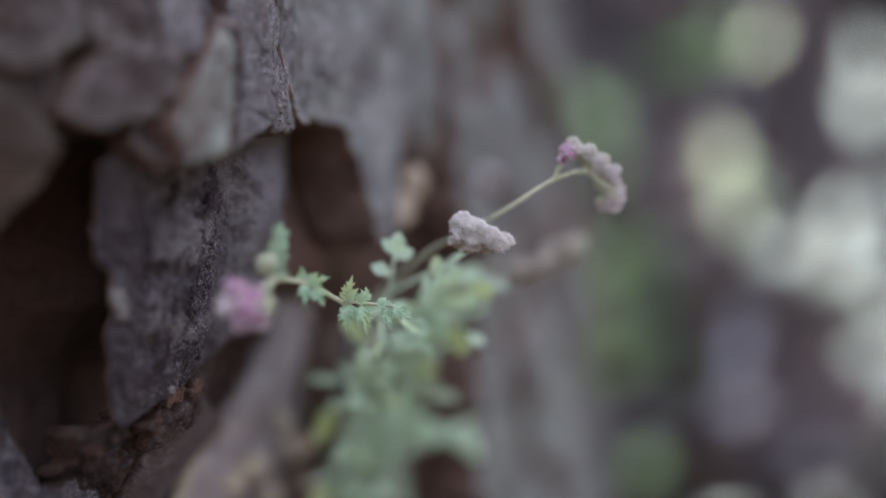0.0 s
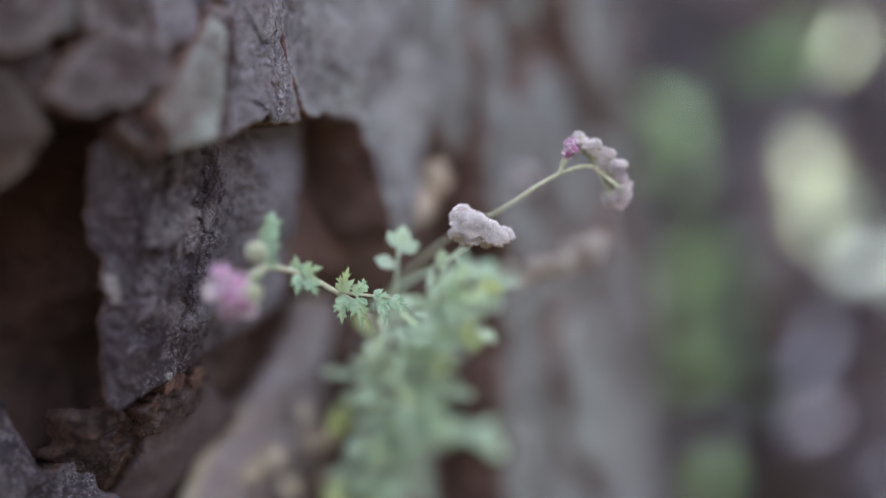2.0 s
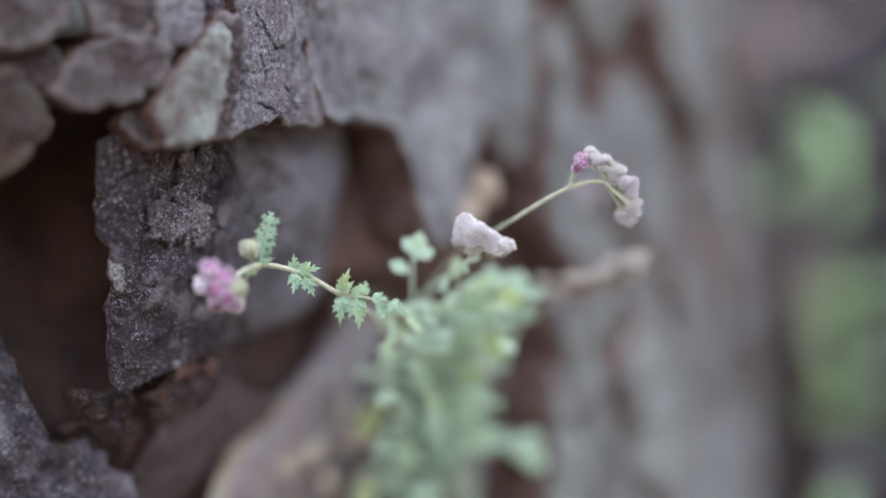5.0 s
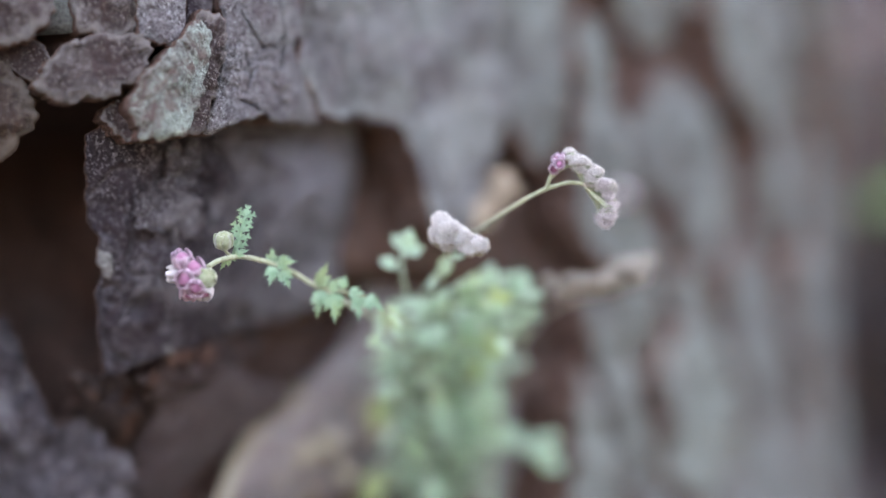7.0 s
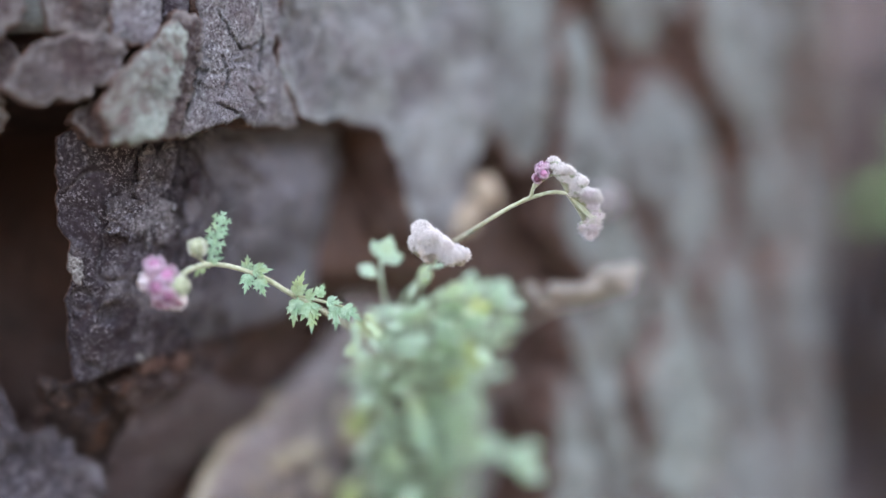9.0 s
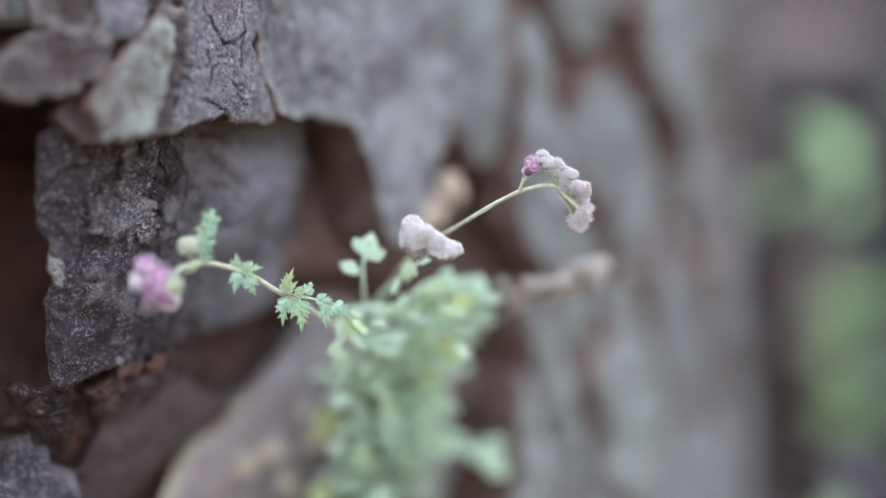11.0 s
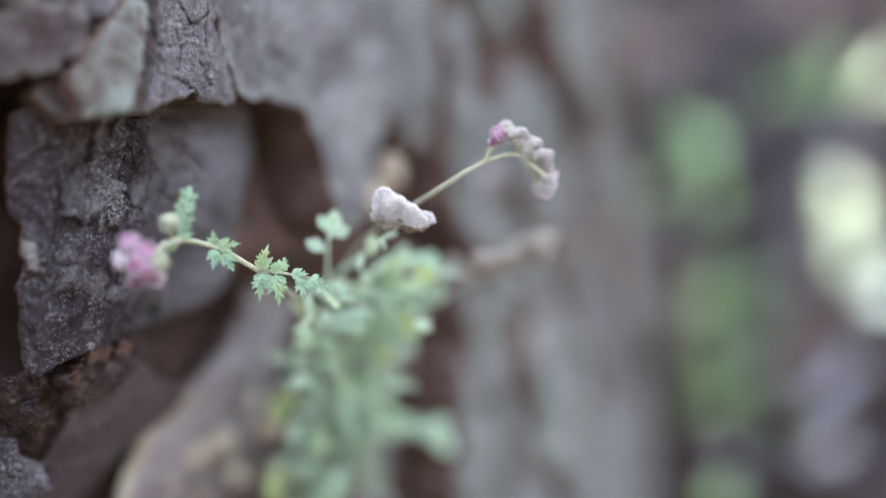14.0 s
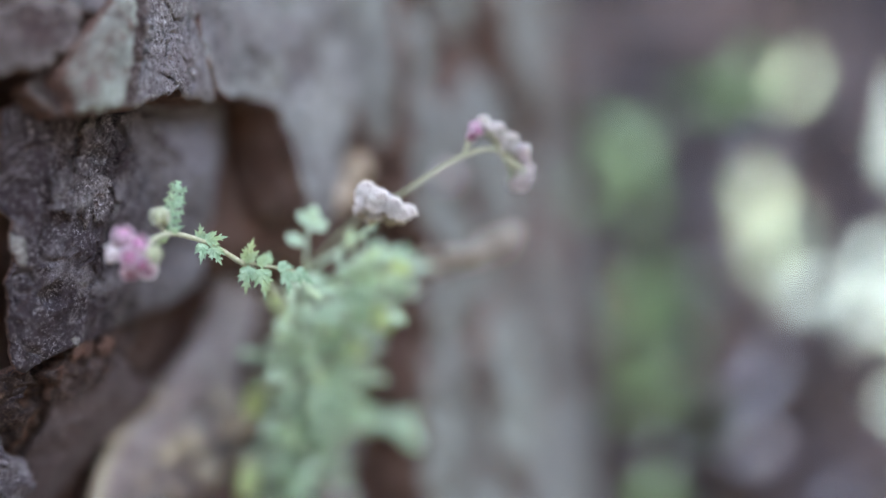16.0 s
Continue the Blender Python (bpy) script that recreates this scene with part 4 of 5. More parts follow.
for i, (at, out, sc) in enumerate((
        ((-3.66, 24.7, -0.14), (-0.3, -0.3, -0.6), 0.5), ((-3.52, 24.75, -0.1), (0.7, -0.3, 0.3), 0.45),
        ((-2.98, 25.2, -0.26), (0.05, -0.3, 0.9), 0.6), ((-2.88, 25.2, -0.27), (0.8, -0.4, 0.25), 0.72), ((-2.95, 25.2, -0.3), (-0.15, -0.4, -0.75), 0.7),
        ((-2.8, 25.2, -0.36), (0.35, -0.4, -0.75), 0.75), ((-2.85, 25.3, -0.3), (0.5, 0.5, 0.6), 0.6),
        ((-2.16, 25.45, -0.66), (0.25, -0.3, 0.85), 0.85), ((-2.0, 25.4, -0.7), (0.75, -0.3, 0.4), 0.6), ((-2.14, 25.45, -0.72), (-0.15, -0.2, -0.9), 0.95),
        ((-1.92, 25.4, -0.76), (0.05, -0.25, -0.95), 1.05), ((-1.65, 25.4, -0.78), (0.75, -0.3, 0.1), 0.6), ((-1.5, 25.4, -0.82), (0.15, -0.25, -0.9), 0.85),
        ((-1.35, 25.4, -0.84), (0.7, -0.3, -0.6), 0.8), ((-1.8, 25.5, -0.7), (0.3, 0.3, 0.8), 0.6))):
    place("leaf", LEAFLETS[i % 3], herb, at, out, (0.3 * (-1) ** i, -1, 0.35), sc * 0.78)
part("rachis", tube([(-2.2, 25.5, -0.66), (-1.8, 25.42, -0.74), (-1.35, 25.38, -0.84)], 0.035, 0.02, 6), STEM, herb)

# second stem, with the white cluster seen from its side
S2 = [(0.2, 32.5, -3.4), (-0.2, 30.6, -1.7), (-0.35, 28.6, -0.9), (0.02, 26.3, -0.3), (0.28, 25.2, 0.04)]
part("stem", tube(S2, 0.045, 0.035, 10, 0.15), HERB, herb)
for i, (at, out) in enumerate((((0.1, 26.2, -0.2), (0.7, -0.2, 0.3)), ((0.05, 26.0, -0.15), (0.2, -0.4, -0.6)), ((-0.1, 26.8, -0.4), (-0.3, -0.3, -0.7)))):
    place("leaf", LEAVES[i % 4], herb, at, out, (0.2, -0.8, 0.5), 0.19)
q = random.Random(21)
for i in range(6):
    for j in range(12):
        u, v = j / 11 - 0.5, i / 5 - 0.5
        if abs(u) + abs(v) > 0.9:
            continue
        # two low mounds, the farther one larger
        hump = 0.045 * math.cos(10 * u + 0.9) - 0.15 * max(0.0, 1 - abs(u + 0.10) / 0.10)
        tip = Vector((0.36 + u * 0.74 + q.uniform(-0.04, 0.04), 25.15 + v * 0.66, 0.31 - u * 0.50 + hump - 0.3 * v * v + q.uniform(-0.05, 0.05)))
        o = Vector((0.42 + u * 0.6, -0.25 + v * 0.9, 0.85 - abs(v) * 0.2)).normalized()
        at = tip - o * 0.2
        head("rose" if q.random() < 0.12 else "wool", at, o, "brown", q.uniform(0.52, 0.80) * (1.0 - 0.1 * u), i * 12 + j)
        if u < -0.1 and (i + j) % 2:
            # a lower tier on the near flank
            head("wool", at + Vector((-0.10, q.uniform(-0.05, 0.05), -0.13)), (o + Vector((-0.7, -0.2, -0.3))).normalized(), "brown", q.uniform(0.46, 0.66), j)
        if j % 2 == 0:
            part("pedicel", tube([(0.28, 25.2, 0.04), tuple((Vector((0.28, 25.2, 0.04)) + at) * 0.5), tuple(at)], 0.024, 0.02, 5), STEM, herb)

# third stem, arching over with a drooping cluster
S3 = [(0.3, 32.5, -3.4), (-0.2, 30.2, -1.4), (0.1, 27.5, -0.15), (0.9, 25.7, 0.52), (1.65, 25.2, 0.98), (2.15, 25.0, 1.14), (2.5, 25.0, 1.1)]
part("stem", tube(S3, 0.045, 0.030, 10, 0.25), STEM, herb)
ARC = np.array([(2.06, 1.66), (2.26, 1.60), (2.46, 1.46), (2.70, 1.34), (2.88, 1.14), (2.95, 0.90), (2.92, 0.66), (2.78, 0.48)])
mid = Vector((2.5, 25.0, 1.04))
q = random.Random(33)
for i in range(78):
    f = i / 77 * (len(ARC) - 1)
    k = min(int(f), len(ARC) - 2)
    x, z = ARC[k] + (ARC[k + 1] - ARC[k]) * (f - k)
    # three lobes, parted by two saddles
    sink = max(0.0, 1 - abs(f - 1.25) / 0.35) * 0.13 + max(0.0, 1 - abs(f - 3.05) / 0.4) * 0.17
    y = 25.05 + q.uniform(-0.30, 0.30)
    tip = Vector((x + 0.02 + q.uniform(-0.09, 0.08), y, z + q.uniform(-0.09, 0.06) - 0.14 * abs(y - 25.05)))
    o = (tip - mid + Vector((0, (y - 25.05) * 0.4, 0))).normalized()
    at = tip - o * (0.13 + sink)
    head("fringe" if f > 5.0 and q.random() < 0.75 else ("rose" if f > 3.2 and q.random() < 0.3 else "wool"), at, o, "green" if i % 3 == 0 else "brown", q.uniform(0.36, 0.56), i)
    if i % 3 < 2:
        part("pedicel", tube([tuple(mid + Vector((-0.05, 0, 0.02))), tuple((mid + at) * 0.5), tuple(at)], 0.026, 0.02, 5), STEM, herb)
part("stalk", tube([(1.8, 25.1, 1.05), (1.86, 25.05, 1.26), (1.95, 25.0, 1.42)], 0.035, 0.03, 7), STEM, herb)
part("stalk", tube([(1.86, 25.05, 1.22), (2.02, 25.02, 1.36), (2.2, 25.0, 1.46)], 0.028, 0.024, 7), STEM, herb)
for i, (at, o) in enumerate((((1.95, 25.0, 1.46), (-0.7, -0.3, 0.5)), ((2.0, 24.95, 1.43), (-0.1, -0.9, 0.2)), ((1.91, 25.05, 1.40), (-0.8, -0.4, -0.1)), ((2.02, 25.0, 1.50), (0.1, -0.3, 0.9)))):
    head("magenta", at, o, "pink", 0.58, i)

# blurred stems behind
S4 = [(1.0, 32.5, -4.5), (1.4, 31.6, -2.6), (2.0, 30.4, -1.5), (2.7, 29.2, -1.0), (3.3, 28.8, -0.85)]
part("stem", tube(S4, 0.035, 0.03, 8, 0.1), DRYWOOL, herb)
for i in range(20):
    q = random.Random(40 + i)
    u = (i / 19) ** 0.8
    at = (2.1 + 1.9 * u, 28.8 + q.uniform(-0.3, 0.3), -0.86 + 0.30 * u + q.uniform(-0.2, 0.2))
    head("rose" if u > 0.85 and i % 3 == 0 else "dry", at, (0.3, -0.2, 0.9 - 0.3 * u), "brown", 0.62 + 0.3 * u, i)
    part("pedicel", tube([(2.7, 29.2, -1.0), tuple((Vector((2.7, 29.2, -1.0)) + Vector(at)) * 0.5 - Vector((0, 0, 0.05))), at], 0.02, 0.018, 5), DRYWOOL, herb)
S5 = [(2.0, 36.0, -6.0), (2.9, 34.6, -2.5), (3.6, 33.5, 0.0), (3.9, 33.0, 0.8)]
part("stem", tube(S5, 0.03, 0.025, 8, 0.1), BRACT, herb)
for i in range(9):
    q = random.Random(60 + i)
    o = Vector((q.uniform(-1, 1), q.uniform(-1, 0.4), q.uniform(-0.3, 1))).normalized()
    head("rose", Vector((3.95, 33.0, 0.85)) + o * 0.32, o, "brown", 1.15, i)

# the leafy clump
rl = random.Random(11)
STEMS = [([(0.8, 36, -10), (0.3, 33, -6.2), (-0.4, 30.6, -4.2), (-0.75, 28.9, -2.6), (-0.7, 27.6, -1.6)], 50),
         ([(0.8, 36, -10), (0.5, 33, -5.6), (0.1, 30.6, -3.2), (0.0, 28.6, -1.7), (0.1, 27.4, -0.75)], 50),
         ([(1.0, 36, -10), (0.9, 33.2, -5.2), (0.9, 31, -2.8), (1.1, 29.2, -1.5), (1.3, 28.2, -0.7)], 34),
         ([(0.6, 36, -10), (0.0, 33, -7.0), (-0.5, 31.4, -5.6), (-0.75, 30.2, -4.2)], 50),
         ([(0.5, 33, -5.0), (0.6, 31.4, -3.6), (1.3, 31.1, -4.0), (2.2, 31.2, -4.5)], 34),
         ([(0.8, 36, -10), (0.6, 33, -6.4), (0.4, 31.2, -4.2), (0.3, 30, -2.8)], 44),
         ([(0.6, 36, -10), (0.1, 33.6, -8.0), (-0.4, 32, -6.6), (-0.7, 31.2, -5.4)], 50),
         ([(0.8, 36, -10), (0.6, 32.6, -5.0), (0.5, 30, -2.8), (0.6, 28.6, -1.5), (0.85, 27.8, -0.75)], 40)]
for s, count in STEMS:
    part("stem", tube(s, 0.06, 0.03, 8, 0.1), HERB, herb)
    p = np.array(s)
    for i in range(count):
        u = 0.30 + 0.70 * ((i + rl.random()) / count) ** 0.9
        f = u * (len(p) - 1)
        a = min(int(f), len(p) - 2)
        at = p[a] + (p[a + 1] - p[a]) * (f - a)
        ang = rl.uniform(0, 2 * math.pi)
        out = Vector((math.cos(ang), math.sin(ang) * 0.8 - 0.25, rl.uniform(-0.35, 0.65)))
        place("leaf", LEAVES[rl.randrange(4)], herb, at, out, (rl.uniform(-0.4, 0.4), -0.5, 1), rl.uniform(0.34, 0.58) * (1.15 - 0.35 * u))
YELLOW_LEAF = leaf_mesh("leaf", 0.95, 3, 0.46, YELLOWED, 5, 1, 0.15, 1.05, 1.0)
for at, out, sc in (((-1.1, 30.0, -3.0), (-0.4, -0.2, -0.8), 0.62), ((-0.75, 28.6, -1.7), (-0.5, -0.2, 0.6), 0.50), ((0.85, 28.2, -1.55), (0.3, -0.2, -0.8), 0.50), ((0.8, 27.0, -0.75), (0.7, -0.2, -0.3), 0.40),
                    ((-1.3, 30.4, -4.6), (-0.3, -0.2, -0.8), 0.66), ((0.4, 29.2, -2.6), (0.5, -0.2, 0.3), 0.42)):
    place("leaf", YELLOW_LEAF, herb, at, out, (rl.uniform(-0.3, 0.3), -0.9, 0.3), sc, "yellowing lobed leaf")
for i, (at, out, sc) in enumerate((((-1.2, 26.55, -1.05), (0.05, -0.1, -0.95), 0.36), ((-1.05, 26.6, -1.35), (-0.5, -0.1, -0.7), 0.28), ((-1.0, 26.6, -1.4), (0.6, -0.1, -0.7), 0.28))):
    place("leaf", LEAVES[3 - i], herb, at, out, (0.2, -1, 0.1), sc)
S6 = [(-0.2, 30.6, -3.0), (-0.5, 28.8, -1.7), (-0.72, 27.2, -0.7), (-0.76, 26.75, -0.2), (-0.75, 26.7, 0.0)]
part("stem", tube(S6, 0.04, 0.022, 8, 0.1), HERB, herb)
for i in range(4):
    u = i / 8
    at = (-0.55 - 0.2 * u, 28.2 - 1.4 * u, -1.35 + 1.1 * u)
    place("leaf", LEAVES[i % 4], herb, at, ((-1) ** i * 0.8, -0.2, rl.uniform(-0.5, 0.6)), (rl.uniform(-0.3, 0.3), -0.8, 0.6), 0.36 - 0.14 * u)
for at, out, sc in (((-0.74, 26.7, -0.16), (0.25, -0.1, 0.9), 0.42), ((-0.72, 26.7, -0.12), (0.75, -0.1, 0.35), 0.30), ((-0.76, 26.7, -0.05), (-0.35, -0.1, 0.8), 0.28),
                    ((-0.78, 26.75, -0.38), (-0.85, -0.1, 0.5), 0.34)):
    place("leaf", BROAD, herb, at, out, (0.1, -1, 0.2), sc)

# broad lobed leaves round the clump's top
for i, (at, out, sc) in enumerate((((0.0, 26.7, -0.55), (0.1, -0.2, 0.7), 0.34), ((0.35, 27.2, -0.75), (0.7, -0.2, 0.5), 0.36), ((0.8, 28.0, -0.8), (0.2, -0.2, 0.9), 0.42), ((1.25, 28.3, -0.85), (0.5, -0.2, 0.6), 0.42),
                                   ((1.3, 27.9, -1.2), (-0.3, -0.3, 0.4), 0.34),
                                   ((-0.3, 27.4, -1.2), (-0.5, -0.2, 0.5), 0.34), ((0.5, 28.2, -1.2), (0.1, -0.4, 0.5), 0.4), ((1.4, 28.9, -1.3), (0.5, -0.4, 0.2), 0.42), ((1.9, 31.0, -4.3), (0.9, -0.1, -0.5), 0.6),
                                   ((-0.9, 27.6, -1.9), (-0.7, -0.2, 0.2), 0.36), ((-0.8, 28.6, -2.7), (-0.8, -0.2, -0.2), 0.42), ((1.0, 27.9, -1.7), (0.4, -0.5, -0.3), 0.36))):
    place("leaf", BROAD, herb, at, out, (rl.uniform(-0.3, 0.3), -0.9, rl.uniform(0.1, 0.6)), sc)
for _ in range(3):
    u = rl.random()
    at = (-1.15 + 0.8 * u, 26.0 + 1.0 * u, -1.05 - 0.3 * u)
    place("leaf", LEAVES[rl.randrange(4)], herb, at, (rl.uniform(-0.4, 1), rl.uniform(-0.5, 0.2), rl.uniform(-0.8, 0.7)), (rl.uniform(-0.4, 0.4), -0.8, 0.7), rl.uniform(0.18, 0.26))
for _ in range(24):
    u = rl.random()
    at = (rl.uniform(-0.8, 0.9) - 0.3 * u, rl.uniform(27.8, 29.0) + 2.6 * u, -1.0 - 4.0 * u)
    place("leaf", LEAVES[rl.randrange(4)], herb, at, (rl.uniform(-1, 0.6), rl.uniform(-0.6, 0.2), rl.uniform(-0.8, 0.7)), (rl.uniform(-0.4, 0.4), -0.8, 0.7), rl.uniform(0.35, 0.5))

# ---------------------------------------------------------------- litter caught in the bark
straw = empty("dry_stalk", W(-3.2, 30.3, -6))
tagged(straw, "pale dry curved stalk caught in a bark fissure", "plant stalk")
part("stalk", tube([(-4.7, 29.8, -6.0), (-4.5, 30.1, -5.0), (-4.2, 30.4, -4.3), (-3.7, 30.7, -3.6), (-2.9, 31.0, -3.2), (-2.4, 31.5, -3.2)], 0.16, 0.12, 8, 0.3), STRAW, straw)
part("side_twig", tube([(-3.7, 30.7, -3.6), (-3.3, 30.9, -3.1), (-2.8, 31.2, -2.95), (-2.4, 31.6, -3.0)], 0.09, 0.06, 8, 0.3), STRAW, straw)


def crumb(name, label, at, size, flat, material, seed, turn):
    bm = bmesh.new()
    bmesh.ops.create_icosphere(bm, subdivisions=4, radius=1)
    for v in bm.verts:
        n = v.co.copy()
        v.co = Vector((n.x * size, n.y * size * flat, n.z * size * 0.75)) * (1 + 0.3 * noise.noise(n * 1.6 + Vector((seed, 0, 0))) + 0.12 * noise.noise(n * 5 + Vector((0, seed, 0))))
    bmesh.ops.scale(bm, vec=(0.01, 0.01, 0.01), verts=bm.verts)
    ob = part(name, bm, material)
    ob.matrix_world = Matrix.Translation(W(*at)) @ pose(0, 0, 0, *turn)
    tagged(ob, label, "bark chip", group="chips in the bark")
    return ob


crumb("bark_chip", "tan bark chip lodged at the hollow's edge", (1.25, 30.3, 1.3), 0.42, 0.45, TAN, 1, (10, 20, 45))
crumb("bark_chip", "tan bark chip lodged at the hollow's edge", (0.8, 30.0, 0.75), 0.45, 0.45, TAN, 2, (0, -30, 40))
crumb("bark_chip", "tan bark chip lodged at the hollow's edge", (0.2, 29.5, 0.75), 0.32, 0.45, TAN, 3, (0, 40, 40))
crumb("bark_chip", "pale crumb of bark in a fissure", (-3.0, 31.2, -4.4), 0.36, 0.6, STRAW, 4, (20, 0, 30))
crumb("bark_chip", "pale crumb of bark in a fissure", (-2.45, 31.4, -4.2), 0.34, 0.6, STRAW, 5, (0, 20, 0))
crumb("bark_chip", "reddish bark chip beside the plant", (3.7, 34.3, -6.0), 0.9, 0.5, RUST_CHIP, 6, (0, 20, 0))
crumb("bark_chip", "reddish bark chip beside the plant", (2.6, 33.8, -6.3), 0.8, 0.5, RUST_CHIP, 7, (0, 50, 0))
crumb("bark_chip", "brown bark chip behind the plant's leaves", (1.9, 33.4, -3.1), 0.35, 0.5, RUST_CHIP, 8, (0, 70, 0))
for i, (at, size) in enumerate((((-1.4, 31.6, -4.0), 0.36), ((-2.1, 31.5, -4.9), 0.28), ((-3.5, 31.0, -4.9), 0.26), ((-1.7, 31.6, -3.4), 0.24), ((-2.8, 31.3, -3.7), 0.2), ((-1.2, 31.7, -4.8), 0.3), ((-2.9, 31.2, -5.3), 0.26))):
    crumb("bark_chip", "tan crumb of bark in a fissure", at, size, 0.55, STRAW if i % 2 else TAN, 10 + i, (17 * i, 40 * i, 25 * i))

# ---------------------------------------------------------------- undergrowth beside the trunk


def oval_leaf(name, length, width, material):
    bm = bmesh.new()
    rows = []
    for i in range(9):
        u = i / 8
        wd = width * math.sin(math.pi * (0.04 + 0.93 * u) ** 0.8) * 0.5
        rows.append([bm.verts.new(((u - 0.5) * length, s * wd, 0.18 * wd * abs(s) * 2 - 0.12 * length * (2 * u - 1) ** 2 + h)) for s, h in ((-1, 0), (0, 0.012), (1, 0), (0, -0.012))])
    for a, b in zip(rows, rows[1:]):
        for k in range(4):
            bm.faces.new((a[k], a[(k + 1) % 4], b[(k + 1) % 4], b[k]))
    bm.faces.new(rows[0][::-1])
    bm.faces.new(rows[-1])
    bmesh.ops.scale(bm, vec=(0.01, 0.01, 0.01), verts=bm.verts)
    bmesh.ops.recalc_face_normals(bm, faces=bm.faces)
    me = bpy.data.meshes.new(name)
    bm.to_mesh(me)
    bm.free()
    me.materials.append(material)
    me.shade_smooth()
    return me


BUSHLEAF = oval_leaf("leaf", 2.6, 1.5, BUSH)
PALELEAF = oval_leaf("leaf", 1.7, 1.35, PALE_GLINT)
GLINT_LEAF = oval_leaf("leaf", 1.5, 1.2, WHITE)
LILACLEAF = oval_leaf("leaf", 2.0, 1.6, LILAC)


def shrub(name, label, foot, spots, me, scale, seed, turn=0.25):
    """A small plant: thin stems from its foot to each leaf; the leaves spread flat to the sun."""
    base = empty(name, W(*foot))
    tagged(base, label, "shrub", group="undergrowth")
    q = random.Random(seed)
    for x, y, z, n, spread in spots:
        part("stem", tube([foot, (foot[0] * 0.6 + x * 0.4, foot[1] * 0.5 + y * 0.5 + 4, foot[2] * 0.5 + z * 0.5 - 2), (x, y + 0.3, z - 0.5)], 0.05, 0.03, 6), TWIG, base)
        for _ in range(n):
            at = (x + q.gauss(0, spread * 0.5), y + q.gauss(0, spread), z + q.gauss(0, spread))
            face = Vector([c + q.gauss(0, turn) for c in (0.157, -0.653, -0.741)]).normalized()
            place("leaf", me, base, at, face.cross(Vector((q.uniform(-1, 1), q.uniform(-1, 1), q.uniform(-1, 1)))), face, scale * q.uniform(0.8, 1.2))
    return base


shrub("green_shrub", "low shrub with mid-green oval leaves beside the trunk", (19, 54, -29),
      [(19.8, 53.7, -3.9, 12, 0.9), (19.6, 53.2, -2.0, 5, 0.9), (16.2, 47.6, -9.4, 1, 0.2), (20.2, 53.8, -5.2, 5, 0.7), (22.6, 52.0, 5.9, 5, 0.7), (18.3, 52.0, 3.1, 1, 0.5), (19.0, 53.0, 1.0, 1, 0.3), (16.6, 54.0, 1.8, 1, 0.3)], BUSHLEAF, 1.0, 3, 0.5)
# leaves added where indefinite bright spots show, their pale colour standing for glints
shrub("pale_glint_leaves", "pale yellow-green leaves added in place of bright blurred glints", (31, 62, -29),
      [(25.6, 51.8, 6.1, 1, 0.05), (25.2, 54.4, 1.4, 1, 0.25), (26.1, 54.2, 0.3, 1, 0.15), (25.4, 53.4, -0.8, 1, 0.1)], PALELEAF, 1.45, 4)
shrub("white_glint_leaves", "whitish leaves added in place of bright blurred glints", (34, 58, -29),
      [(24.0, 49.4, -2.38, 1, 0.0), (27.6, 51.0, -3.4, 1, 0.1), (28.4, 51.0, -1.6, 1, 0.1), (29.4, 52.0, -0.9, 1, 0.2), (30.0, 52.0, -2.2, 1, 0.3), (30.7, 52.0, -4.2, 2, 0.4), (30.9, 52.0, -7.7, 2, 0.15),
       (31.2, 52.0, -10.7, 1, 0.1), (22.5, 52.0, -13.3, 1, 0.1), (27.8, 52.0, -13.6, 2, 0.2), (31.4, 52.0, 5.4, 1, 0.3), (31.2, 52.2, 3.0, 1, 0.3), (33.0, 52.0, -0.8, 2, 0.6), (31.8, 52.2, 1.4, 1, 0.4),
       (32.2, 52.0, -6.0, 2, 0.5), (32.6, 52.0, -9.0, 2, 0.5)], GLINT_LEAF, 1.3, 5)
shrub("lilac_shrub", "undergrowth with muted lilac-grey leaves", (21, 47, -29), [(18.7, 45.0, -7.3, 1, 0.15), (19.6, 46, -5.6, 1, 0.2), (26.5, 52.0, -11.8, 2, 0.4), (24.2, 52.0, 3.2, 1, 0.2), (23.2, 52.0, -6.0, 1, 0.3), (23.1, 52.0, -8.3, 1, 0.2), (18.4, 51.0, -8.8, 1, 0.3), (21.6, 52.0, -0.8, 1, 0.4)], LILACLEAF, 0.75, 6)


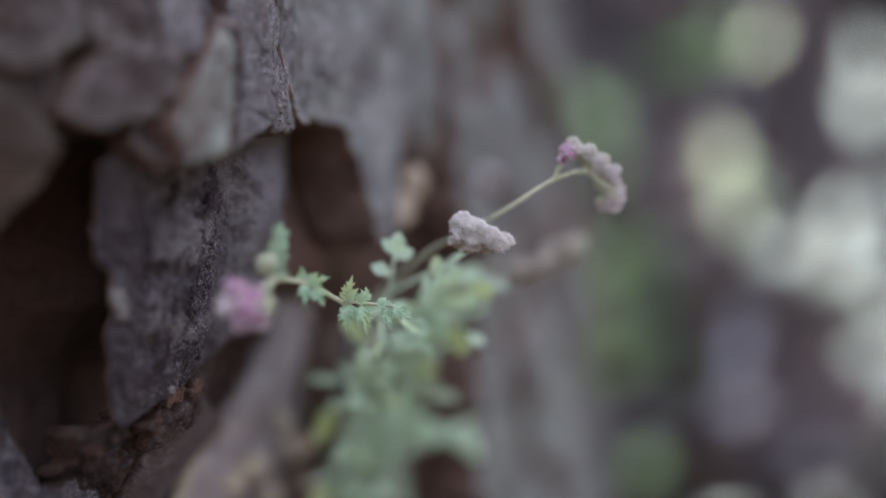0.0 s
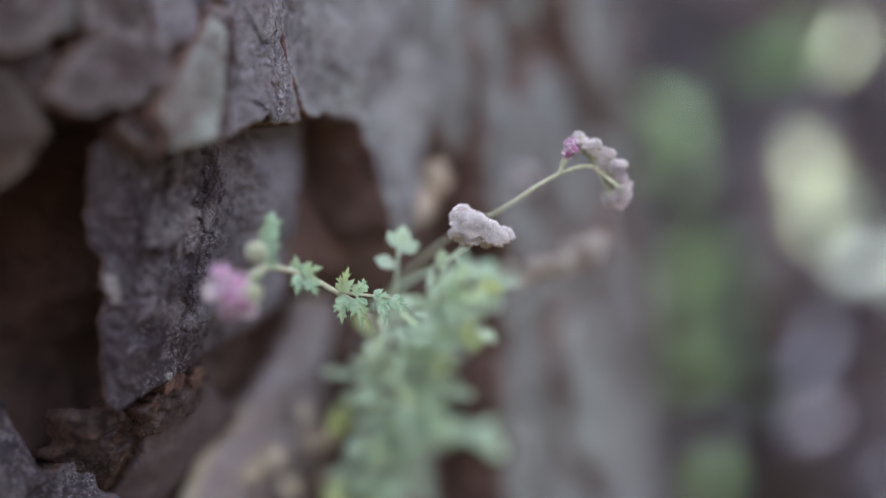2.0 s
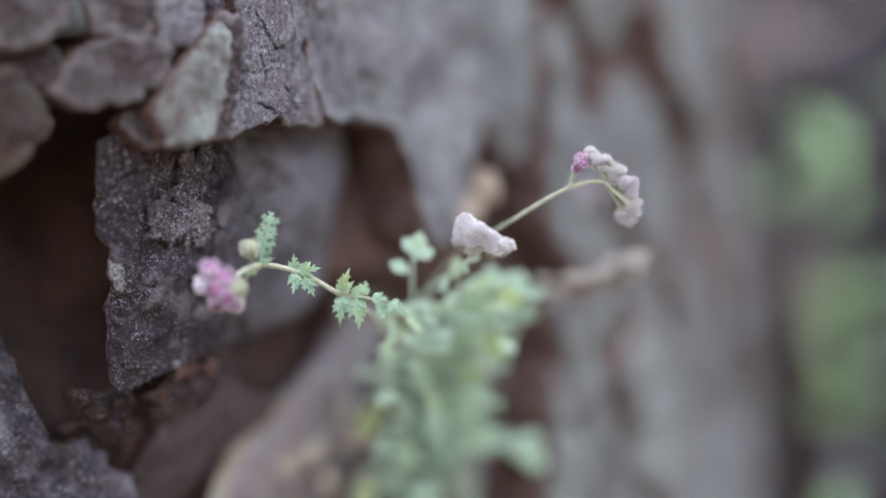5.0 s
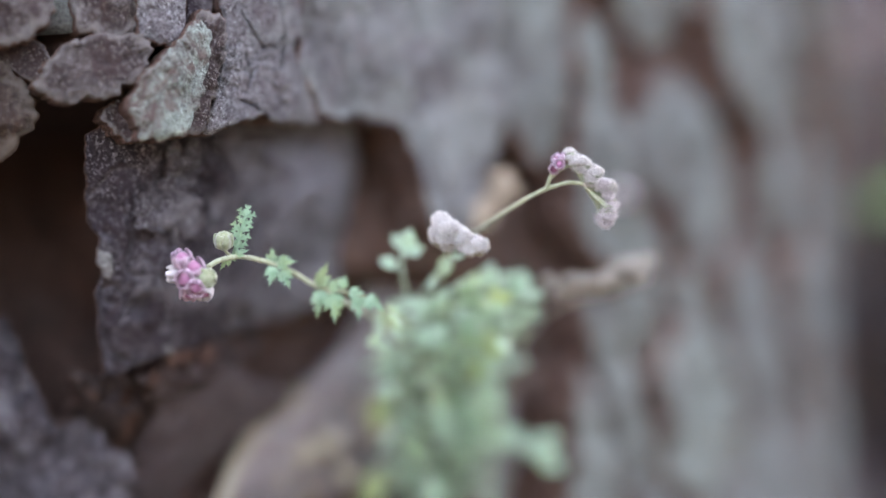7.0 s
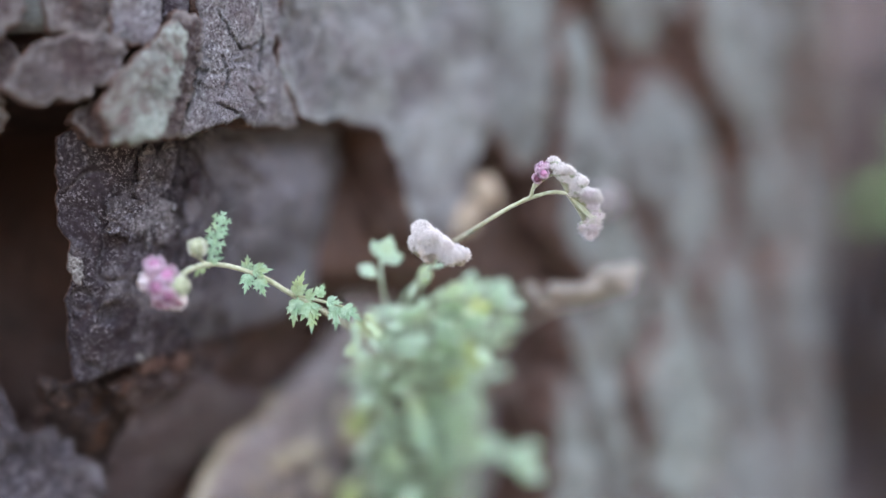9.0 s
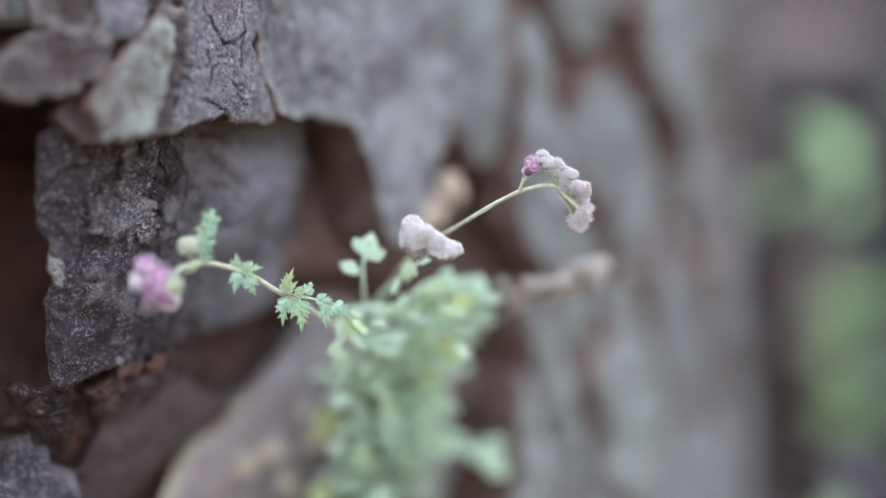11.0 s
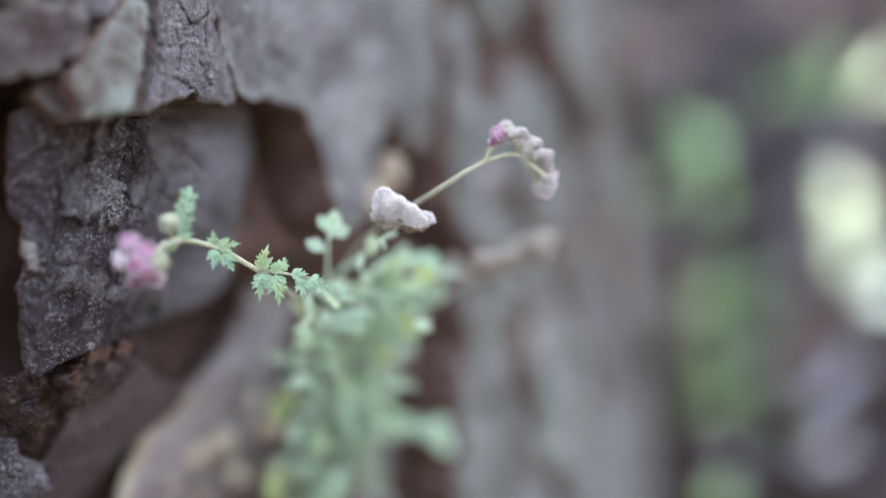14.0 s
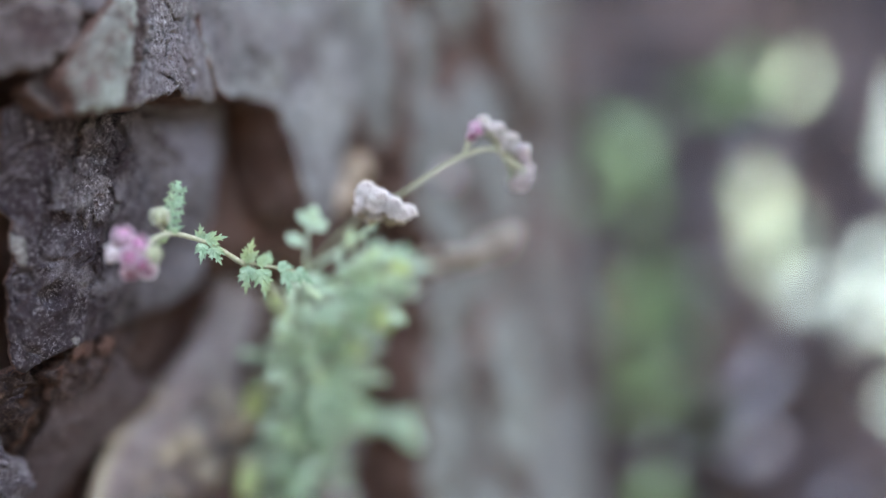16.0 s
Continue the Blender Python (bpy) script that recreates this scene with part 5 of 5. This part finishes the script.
def thicket():
    """Dense dark undergrowth farther off, beyond counting; behind the camera it is unseen, added to cut frontal light.
    """
    q = random.Random(9)
    verts, faces = [], []
    for _ in range(100000):
        a = q.uniform(-math.pi, math.pi)
        d = 0.9 + 3.4 * q.random() ** 0.9
        if abs(a) > 1.4:
            d += 0.8
        x, y = d * math.sin(a), d * math.cos(a)
        if math.hypot(x - CX / 100, y - CY / 100) < 0.6:
            continue
        rise = 1.15 if abs(a) < 1.4 else 0.35
        top = 0.10 + rise * (d - (0.75 if abs(a) < 1.4 else 1.5)) + 0.25 * noise.noise(Vector((x * 2, y * 2, 0)))
        if top < 0.05:
            continue
        c = Vector((x, y, 0.01 + top * q.random()))
        u = Vector((q.gauss(0, 1), q.gauss(0, 1), q.gauss(0, 0.8))).normalized()
        v = u.cross(Vector((q.gauss(0, 1), q.gauss(0, 1), q.gauss(0, 1)))).normalized()
        w = u.cross(v) * 0.004
        ln, wd = q.uniform(0.05, 0.10), q.uniform(0.025, 0.05)
        n = len(verts)
        verts += [c - u * ln, c - v * wd + w, c + u * ln, c + v * wd + w]
        faces += [(n, n + 1, n + 2), (n, n + 2, n + 3)]
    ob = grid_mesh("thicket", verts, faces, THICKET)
    tagged(ob, "dense thicket in the distance, leaf colour darkened for shade", "undergrowth", kind="stuff")


# near-black leaf colours that carry the wood's shade
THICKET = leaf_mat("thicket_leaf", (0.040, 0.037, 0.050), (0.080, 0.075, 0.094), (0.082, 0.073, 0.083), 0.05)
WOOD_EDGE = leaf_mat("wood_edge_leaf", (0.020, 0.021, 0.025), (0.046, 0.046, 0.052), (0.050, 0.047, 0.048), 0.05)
thicket()


def forest_wall():
    """The closed edge of the wood far behind everything, all round; its half behind the camera is unseen, added to
    shape the skylight.
    """
    verts, faces = [], []
    n, k = 220, 14
    for i in range(k):
        for j in range(n):
            a = 2 * math.pi * j / n
            r = 9 + 0.9 * noise.noise(Vector((math.cos(a) * 6, math.sin(a) * 6, i * 0.7))) + 0.5 * (i % 2)
            h = i / (k - 1) * ((4.6 if math.cos(a) > -0.1 else 2.6) + 1.0 * noise.noise(Vector((math.cos(a) * 9, math.sin(a) * 9, 3))))
            verts.append((r * math.sin(a), r * math.cos(a), h - 0.05))
    for i in range(k - 1):
        for j in range(n):
            faces.append((i * n + j, i * n + (j + 1) % n, (i + 1) * n + (j + 1) % n, (i + 1) * n + j))
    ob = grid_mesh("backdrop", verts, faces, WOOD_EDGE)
    tagged(ob, "closed edge of the wood, coloured dark, added unseen behind the camera", "wood edge", kind="structure")


forest_wall()
